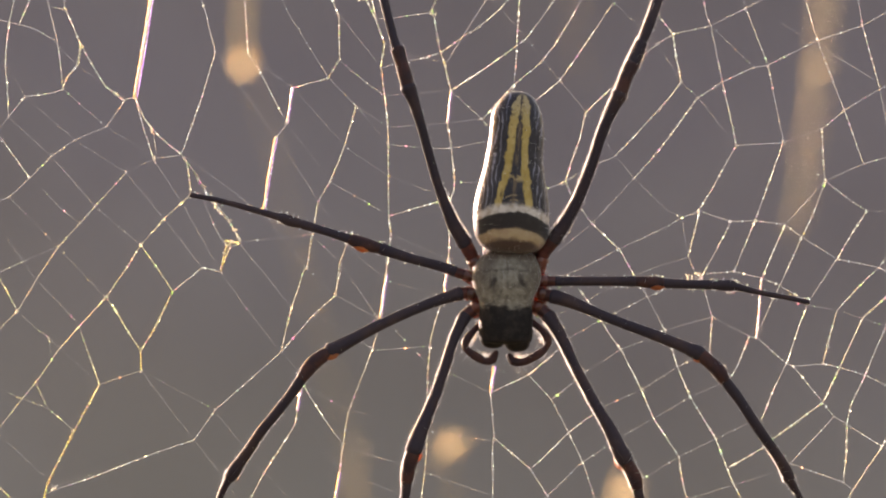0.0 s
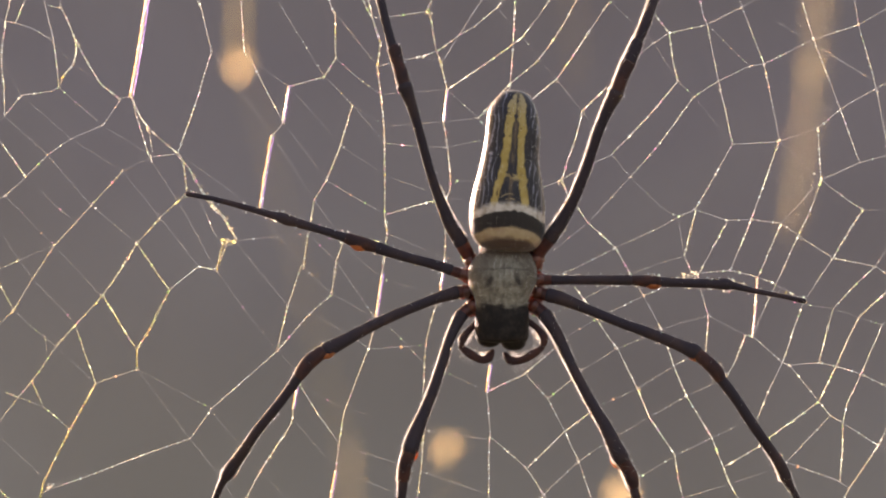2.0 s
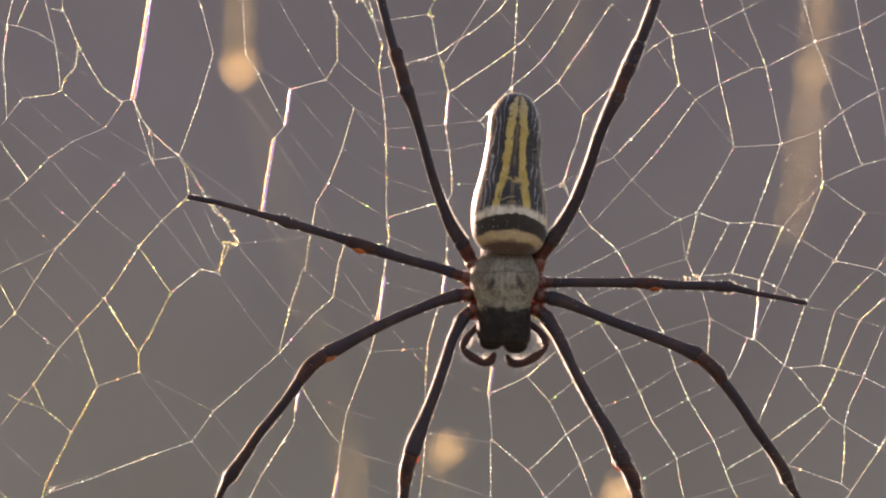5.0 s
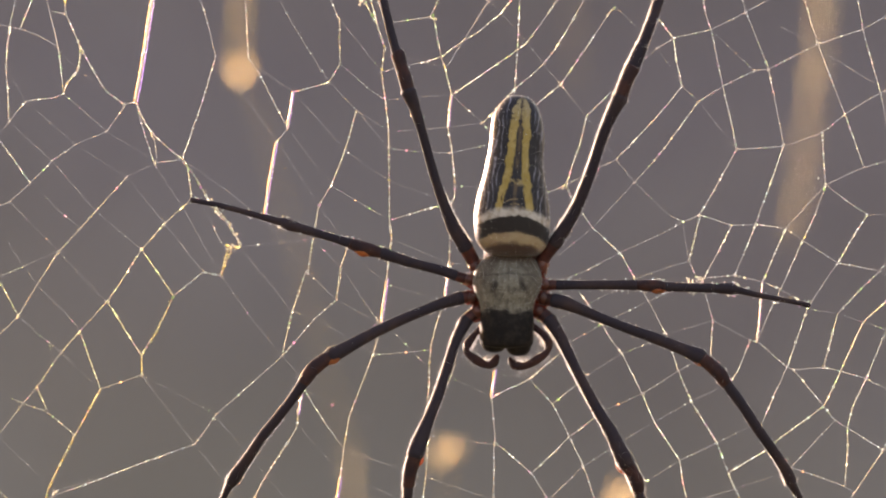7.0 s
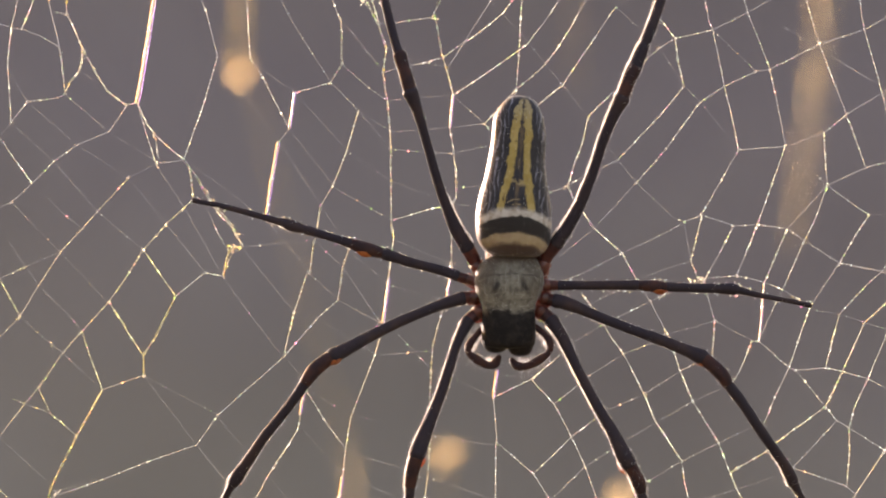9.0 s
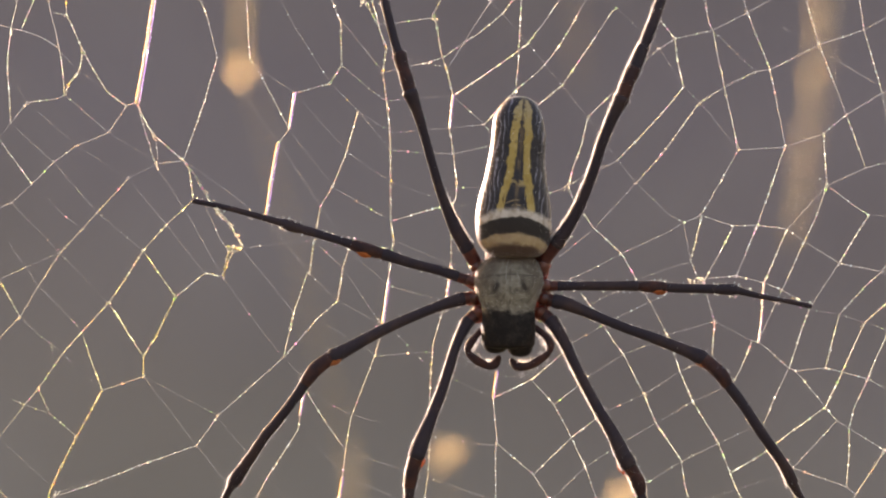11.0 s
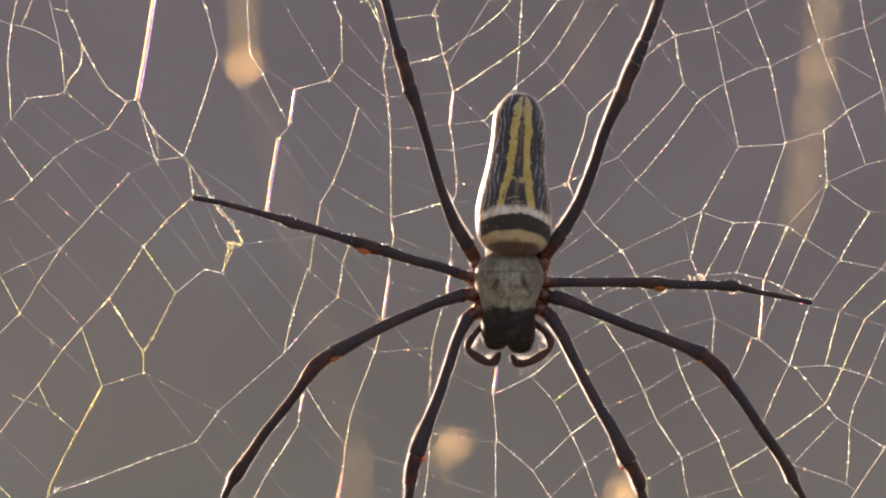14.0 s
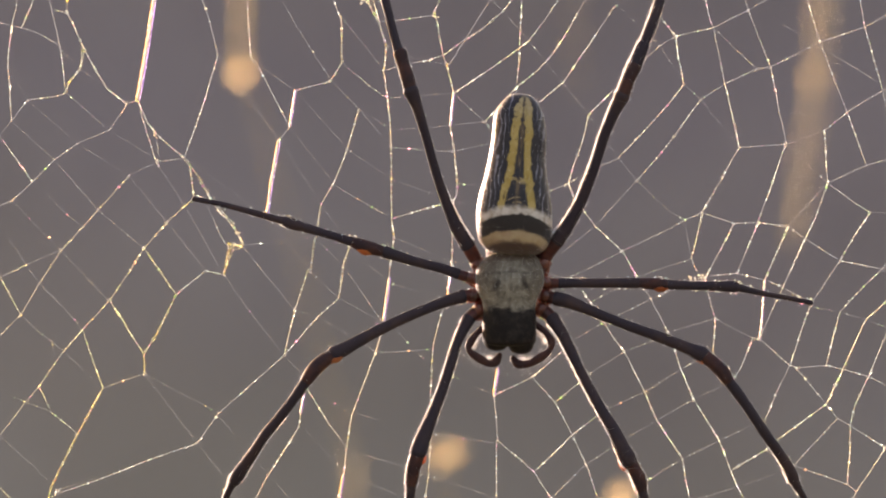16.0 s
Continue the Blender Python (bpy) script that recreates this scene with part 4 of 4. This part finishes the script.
def on_mesh(ob, count, low=-1.0):
    """Random places and normals on a mesh, in its own space."""
    polys = [p for p in ob.data.polygons if p.center.z > low]
    picks = random.choices(polys, weights=[p.area for p in polys], k=count)
    pts, nor = [], []
    for p in picks:
        vs = [ob.data.vertices[i].co for i in p.vertices]
        w = [random.random() + 0.01 for _ in vs]
        pts.append(sum((v * q for v, q in zip(vs, w)), Vector()) / sum(w))
        nor.append(p.normal.copy())
    return pts, nor


def abdomen():
    rows_ = [(0.0, 0.1, 0.3), (0.15, 0.1, 1.3), (0.6, 0.1, 2.2), (1.4, 0.1, 3.0), (2.6, 0.05, 3.75), (4.1, 0, 4.35), (7.4, 0.2, 4.75), (10.7, 0, 4.9),
             (14.1, -0.1, 5.35), (17.4, -0.15, 6.1), (20.7, -0.15, 6.6), (24.1, 0, 6.6), (26.0, 0.1, 6.2), (27.4, 0.2, 5.2), (28.1, 0.2, 4.0), (28.4, 0.2, 2.5)]
    rows_ = curve_points(rows_, 3)
    v, f = loft([(s, x, w, -0.6 * math.sin(s / 28.4 * 3.1), w * 0.86) for s, x, w in rows_], 36)
    ob = link_mesh("abdomen", v, f, M["abdomen"], spider, "black abdomen with two yellow stripes and pale bands")
    ob.matrix_basis = Matrix.Translation(at(91.0, 16.6, BODY)) @ pose(0, 0, 0, 0, 2.66, 0)
    h = link_mesh("abdomen_hair", *fuzz(*on_mesh(ob, 1700), 0.42), M["hair"], ob, "short silvery hairs")
    tagged(h, kind="stuff")


def carapace():
    rows_ = [(-0.5, 0.2, 2.6), (-0.2, 0.2, 3.7), (0.6, 0.1, 4.75), (1.8, -0.1, 5.55), (3.2, -0.15, 6.0), (4.6, -0.17, 6.03), (6.2, -0.25, 5.65), (7.8, -0.25, 4.9),
             (9.2, -0.3, 4.6), (11.0, -0.25, 4.7), (13.0, -0.3, 4.75), (14.6, -0.3, 4.7), (15.6, -0.3, 4.4), (16.0, -0.3, 3.2)]
    rows_ = curve_points(rows_, 3)
    v, f = loft([(s, x, w, -0.7 * math.sin(max(s, 0) / 15.5 * 3.1), w * (0.55 + 0.015 * s)) for s, x, w in rows_], 36)
    ob = link_mesh("carapace", v, f, M["carapace"], spider, "grey felted carapace with a black head")
    ob.matrix_basis = Matrix.Translation(at(89.2, 45.2, BODY))
    h = link_mesh("carapace_hair", *fuzz(*on_mesh(ob, 2000, -0.0092), 0.4), M["hair"], ob, "short pale grey hairs")
    tagged(h, kind="stuff")
    v, f = tube([at(89.9, 43.6, BODY - 2.6), at(89.6, 44.8, BODY - 2.6), at(89.4, 46.0, BODY - 3)], [0.0050, 0.0048, 0.0046], 24, False)
    link_mesh("waist", v, f, M["root"], spider, "narrow dark brown waist")
    for x, low in ((-2.35, 0.0), (1.95, 0.6)):
        p = [at(89.0 + x, v_, BODY + d_) for v_, d_ in ((57.0, -1.0), (58.6, 0.3), (60.0 + low, 0.1), (60.9 + low, -0.3), (61.4 + low, -0.5), (61.6 + low, -0.6))]
        v, f = tube(p, [0.0022, 0.0024, 0.00235, 0.0022, 0.0018, 0.0008], 18, False)
        jaw = link_mesh("jaw", v, f, M["jaw"], spider, "stout black jaw")
        spots = []
        for _ in range(16):
            q = random.uniform(-1.0, 1.0)
            spots.append((at(89.0 + x + 2.0 * q, 61.75 + low - 0.9 * q ** 4 + random.uniform(-0.15, 0.15), BODY - 0.6), random.uniform(0.04, 0.13) / 1000))
        tagged(link_mesh("jaw_dew", *beads(spots), M["dew"], jaw, "tiny clear dew drops"), kind="stuff")


def limb_path(points, dips):
    """Points (u, v, width) in tenths of mm with depths spread along the length by dips (share, depth)."""
    acc = [0.0]
    for a, b in zip(points, points[1:]):
        acc.append(acc[-1] + math.hypot(b[0] - a[0], b[1] - a[1]))
    d = np.interp([s / acc[-1] for s in acc], [q[0] for q in dips], [q[1] for q in dips])
    return [(u / 10, v / 10, dd, w / 20) for (u, v, w), dd in zip(points, d)]


def segment(name, pts, material, parent, label="", sides=14, steps=5, collar=(1.0, 1.0)):
    """One piece of a limb; collar: how much it widens or narrows at its start and at its end."""
    c = curve_points(pts, steps)
    path = [at(p[0], p[1], p[2]) for p in c]
    run = [0.0]
    for a, b in zip(path, path[1:]):
        run.append(run[-1] + (b - a).length)
    radii = []
    for p, q in zip(c, run):
        r = max(p[3], 0.2) / 1000
        near, far = max(0.0, 1 - q / (2.4 * r)) ** 2, max(0.0, 1 - (run[-1] - q) / (3.0 * r)) ** 2
        lump = 0.035 * noise.noise((p[0] * 0.7, p[1] * 0.7, 4)) + 0.03 * noise.noise((p[0] * 2.2, p[1] * 2.2, 8))
        radii.append(r * (1 + lump) * (1 + (collar[0] - 1) * near) * (1 + (collar[1] - 1) * far))
    v, f = tube(path, radii, sides)
    return link_mesh(name, v, f, material, parent, label), path, radii


def leg(cuts, joints, dips, hairs, *values, fringe=(), wet=40):
    """A leg from its root outwards, in five pieces; values: u, v, width (tenths of mm) point by point;
    fringe: (side, from, to, count) of denser hair along one side; wet: how many drops; cuts: at which point femur, patella, tibia and tarsus start; joints: (u, v, size) of soft skin."""
    pts = limb_path([values[i:i + 3] for i in range(0, len(values), 3)], dips)
    names = ("leg", "femur", "patella", "tibia", "metatarsus")
    bounds = [0, *cuts, len(pts) - 1]
    root = None
    allp, allr = [], []
    for i, name in enumerate(names):
        part_pts = pts[bounds[i]:bounds[i + 1] + 1]
        ob, path, radii = segment(name, part_pts, M["root"] if i == 0 else M["knee"] if i == 2 else M["leg"], root or spider,
                                  "long dark slender leg, reddish at its root" if i == 0 else "",
                                  collar=((0.8, 0.95), (1.06, 1.06), (0.86, 1.04), (0.9, 1.08), (0.88, 1.0))[i])
        root = root or ob
        if i:
            allp += path
            allr += radii
    (u, v, d, w), (u2, v2, d2, w2) = pts[0], pts[1]
    ring = [at(u + (u2 - u) * q, v + (v2 - v) * q, d + (d2 - d) * q + 0.3) for q in (-0.5, -0.22, 0.05, 0.3, 0.5)]
    link_mesh("trochanter", *tube(ring, [w * g / 1000 for g in (0.8, 1.0, 1.05, 0.98, 0.82)], 16), M["ring"], root, "glossy red-brown joint at the body")
    # knobbly hip between the leg and the body
    inw = Vector((u - u2, v - v2)).normalized()
    hip = [(u + inw.x * q + random.gauss(0, 0.12), v + inw.y * q + random.gauss(0, 0.12), d - 1.4 - q * 0.4, w * g) for q, g in
           ((-1.3, 0.8), (-0.8, 1.12), (-0.2, 1.05), (0.5, 1.25), (1.3, 1.15), (2.2, 0.8))]
    segment("coxa", hip, M["ring"], root, "knobbly red-brown hip", 14, 4)
    spots = []
    for _ in range(26):
        q, s = random.uniform(-1.5, 1.2), random.choice((-1, 1)) * random.uniform(0.75, 1.1)
        spots.append((at(u + inw.x * q - inw.y * s * w, v + inw.y * q + inw.x * s * w, d - random.uniform(0, 1.5)), random.uniform(0.05, 0.16) / 1000))
    tagged(link_mesh("hip_dew", *beads(spots), M["dew"], root, "tiny clear dew drops"), kind="stuff")
    for u, v, d, size in joints:
        q = at(u / 10, v / 10, d)
        i = min(range(1, len(allp) - 1), key=lambda k: (allp[k] - q).length)
        t, r = (allp[i + 1] - allp[i - 1]).normalized(), size / 20000
        link_mesh("joint_skin", *tube([q - t * r * 1.1, q - t * r * 0.4, q + t * r * 0.4, q + t * r * 1.1], [r * g for g in (0.45, 0.75, 0.72, 0.4)], 10),
                  M["joint"], root, "orange joint skin")
    p, nn = [], []
    for _ in range(hairs):
        i = random.randrange(1, len(allp) - 1)
        t = (allp[i + 1] - allp[i - 1]).normalized()
        s = Vector((random.gauss(0, 1), random.gauss(0, 0.35), random.gauss(0, 1)))
        s = (s - t * s.dot(t)).normalized()
        p.append(allp[i].lerp(allp[i + 1], random.random()) + s * allr[i] * 0.97)
        nn.append((s + t * 0.6).normalized())
    hv = link_mesh("leg_hair", *fuzz(p, nn, 0.40, 0.014), M["hair"], root, "fine pale hairs")
    tagged(hv, kind="stuff")
    fp, fn = [], []
    for side, lo, hi, count in fringe:
        for _ in range(count):
            i = min(len(allp) - 2, max(1, int(random.uniform(lo, hi) * len(allp))))
            t = (allp[i + 1] - allp[i - 1]).normalized()
            s = Vector((-t.z, random.gauss(0.25, 0.35), t.x))
            s = Vector((s.x * side, s.y, s.z * side))
            s = (s - t * s.dot(t)).normalized()
            fp.append(allp[i].lerp(allp[i + 1], random.random()) + s * allr[i] * 0.97)
            fn.append((s + t * random.uniform(0.3, 1.2)).normalized())
    if fp:
        tagged(link_mesh("leg_fringe", *fuzz(fp, fn, 0.42, 0.028), M["hair"], root, "dense pale fringe of hair"), kind="stuff")
    # drops of dew held off the cuticle by the hairs, most of them on the short third legs
    drops = []
    for _ in range(wet):
        i = random.randrange(len(p))
        if random.random() < 0.2 + 0.55 * (allp[-1] - p[i]).length / (allp[-1] - allp[0]).length or abs(nn[i].y) > 0.45:
            continue
        drops.append((p[i] + nn[i] * random.uniform(0.00012, 0.0004), min(0.15, 0.088 * math.exp(random.gauss(0, 0.3))) / 1000))
    if drops:
        tagged(link_mesh("dew", *beads(drops), M["dew"], root, "tiny clear dew drops"), kind="stuff")
    return root


HIGH = ((0, 9.0), (0.08, 10.5), (0.45, 15.0), (0.62, 13.0), (1, 0.8))


def legs():
    # hind pair, reaching up
    leg((2, 9, 12, 14), ((712, 148, 15.2, 15), (831, 466, 9.2, 18)), HIGH, 260,
        834, 468, 24, 828, 456, 26, 817, 436, 26, 806, 418, 25, 794, 397, 23, 778, 357, 19, 764, 317, 17, 742, 238, 17, 728, 190, 20,
        716, 159, 27, 710, 135, 25, 703, 113, 23, 698, 93, 25, 692, 79, 17, 672, 0, 16, 640, -110, 14, 600, -240, 10,
        fringe=((-1, 0.0, 0.22, 500),))
    leg((2, 10, 12, 14), ((1094, 160, 15.2, 13), (951, 475, 9.2, 18)), HIGH, 1500,
        949, 470, 24, 957, 449, 26, 974, 429, 25, 982, 416, 25, 988, 408, 24, 1012, 367, 21, 1029, 327, 20, 1044, 286, 19, 1057, 245, 19, 1074, 204, 21,
        1091, 171, 27, 1102, 141, 24, 1113, 118, 26, 1120, 101, 24, 1130, 78, 19, 1145, 41, 19, 1159, 0, 18, 1196, -110, 14, 1238, -230, 10,
        fringe=((1, 0.0, 1.0, 2600),))
    # third pair, short, spread sideways
    leg((2, 5, 7, 9), ((634, 443, 9.2, 21),), ((0, 8.5), (0.45, 9.0), (0.7, 5.0), (1, 0.3)), 240,
        826, 493, 20, 811, 489, 20, 799, 485, 19, 771, 475, 18, 718, 461, 18, 669, 445, 21, 634, 435, 24, 614, 428, 19, 583, 418, 15, 530, 402, 16,
        506, 395, 21, 492, 390, 17, 481, 387, 13, 432, 373, 11, 383, 360, 10, 332, 350, 9, wet=300)
    leg((2, 5, 7, 9), ((1157, 511, 9.2, 20),), ((0, 8.5), (0.45, 9.0), (0.7, 5.0), (1, 0.3)), 240,
        953, 501, 21, 966, 502, 20, 978, 502, 18, 997, 502, 17, 1065, 502, 17, 1117, 502, 19, 1148, 504, 22, 1166, 505, 19, 1211, 507, 16, 1252, 508, 17,
        1280, 509, 21, 1290, 510, 20, 1299, 512, 14, 1336, 521, 10, 1383, 530, 9, 1424, 539, 9, wet=300)
    # second pair, arched outwards and down
    leg((2, 9, 12, 19), ((583, 634, 14.4, 18),), HIGH, 500,
        829, 524, 24, 818, 523, 23, 808, 524, 24, 791, 529, 22, 772, 535, 20, 746, 545, 18.5, 700, 564, 19, 650, 588, 20.5, 615, 607, 23,
        579, 626, 28, 563, 636, 26, 546, 650, 27, 529, 673, 21, 510, 701, 18, 482, 737, 18, 455, 770, 18, 435, 800, 19, 421, 820, 21,
        410, 836, 24, 401, 850, 20, 395, 860, 14, 385, 882, 12, 352, 970, 10, 330, 1040, 8,
        fringe=((1, 0.56, 0.77, 240), (-1, 0.77, 0.9, 130)))
    leg((2, 9, 12, 17), ((1228, 638, 14.4, 18),), HIGH, 500,
        952, 524, 24, 962, 527, 24, 972, 529, 25, 992, 534, 25, 1020, 545, 21, 1050, 558, 18.5, 1100, 578, 18, 1150, 596, 20, 1200, 616, 22,
        1232, 630, 28, 1250, 645, 25, 1266, 660, 26, 1276, 676, 21, 1304, 713, 19, 1336, 762, 19, 1367, 806, 19, 1384, 834, 21, 1391, 851, 21,
        1400, 868, 14, 1409, 884, 12, 1440, 960, 10, 1466, 1030, 8,
        fringe=((-1, 0.66, 0.79, 240),))
    # front pair, reaching down
    leg((2, 8, 10, 12), ((735, 812, 13.5, 16),), HIGH, 500,
        838, 548, 26, 827, 556, 25, 818, 563, 23, 798, 603, 18, 783, 650, 18.5, 766, 700, 19, 752, 735, 21, 735, 777, 28, 726, 802, 29,
        718, 829, 25, 714, 856, 21, 712, 882, 16, 700, 960, 15, 684, 1080, 12, 674, 1150, 8,
        fringe=((-1, 0.0, 0.42, 480), (1, 0.1, 0.42, 150), (-1, 0.55, 0.8, 160)))
    leg((2, 10, 13, 15), ((1090, 824, 13.6, 21),), HIGH, 900,
        945, 548, 26, 955, 555, 26, 964, 563, 26, 977, 582, 23, 988, 601, 21, 1011, 650, 18, 1037, 700, 18.5, 1055, 732, 20, 1073, 762, 23,
        1091, 800, 28, 1101, 818, 29, 1110, 834, 25, 1118, 850, 25, 1122, 868, 20, 1130, 900, 17, 1158, 1010, 14, 1186, 1120, 9,
        fringe=((-1, 0.0, 0.6, 700), (-1, 0.04, 0.27, 520), (-1, 0.5, 0.75, 320)))


def palps():
    for pts in (((84.6, 57.6), (83.2, 59.0), (82.0, 60.6), (81.8, 62.0), (83.3, 63.3), (85.2, 64.3), (86.5, 64.0), (87.2, 62.8)),
                ((93.4, 57.4), (95.2, 58.8), (96.3, 60.4), (96.0, 62.0), (94.4, 63.3), (92.3, 64.4), (90.4, 64.4), (89.5, 63.3))):
        wid = (0.62, 0.56, 0.74, 0.56, 0.78, 0.66, 0.82, 0.5)
        c = [(u, v, BODY - 1 + 1.4 * math.sin(i / 2.3), w) for i, ((u, v), w) in enumerate(zip(pts, wid))]
        ob, path, radii = segment("palp", c, M["knee"], spider, "short curved feeler beside the jaws")
        inward = at(88.9, 60.5, BODY)
        for name, count, length, thick, label in (("palp_hair", 70, 1.4, 0.011, "long pale bristles"),
                                                  ("palp_brush", 150, 0.85, 0.015, "dense cream brush of hair")):
            p, nn = [], []
            while len(p) < count:
                i = random.randrange(1, len(path) - 1)
                t = (path[i + 1] - path[i - 1]).normalized()
                s = Vector((random.gauss(0, 1), random.gauss(0, 0.4), random.gauss(0, 1)))
                s = (s - t * s.dot(t)).normalized()
                share = i / len(path)
                if name == "palp_brush" and (0.34 < share < 0.62 or share > 0.88 or s.dot((inward - path[i]).normalized()) < 0.5 or s.y < -0.3):
                    continue
                p.append(path[i] + s * radii[i] * 0.97)
                nn.append(s)
            tagged(link_mesh(name, *fuzz(p, nn, length, thick), M["hair"], ob, label), kind="stuff")
        if pts[0][0] < 89:
            spots = [(at(random.gauss(85.0, 0.16), random.gauss(57.5, 0.32), BODY + random.uniform(0.5, 1.2)), random.uniform(0.08, 0.24) / 1000) for _ in range(22)]
            tagged(link_mesh("palp_dew", *beads(spots), M["dew"], ob, "cluster of bright dew drops"), kind="stuff")


abdomen()
carapace()
legs()
palps()


# ---- what moves: web and spider sway together in the air ----
def motions():
    for thing, lean in ((web, 3), (spider, 4)):
        walk(thing, [(r[0], pose(MID.x + r[1] / 1000, 0, MID.z - r[2] / 1000, 0, -r[lean], 0)) for r in SWAY])


motions()
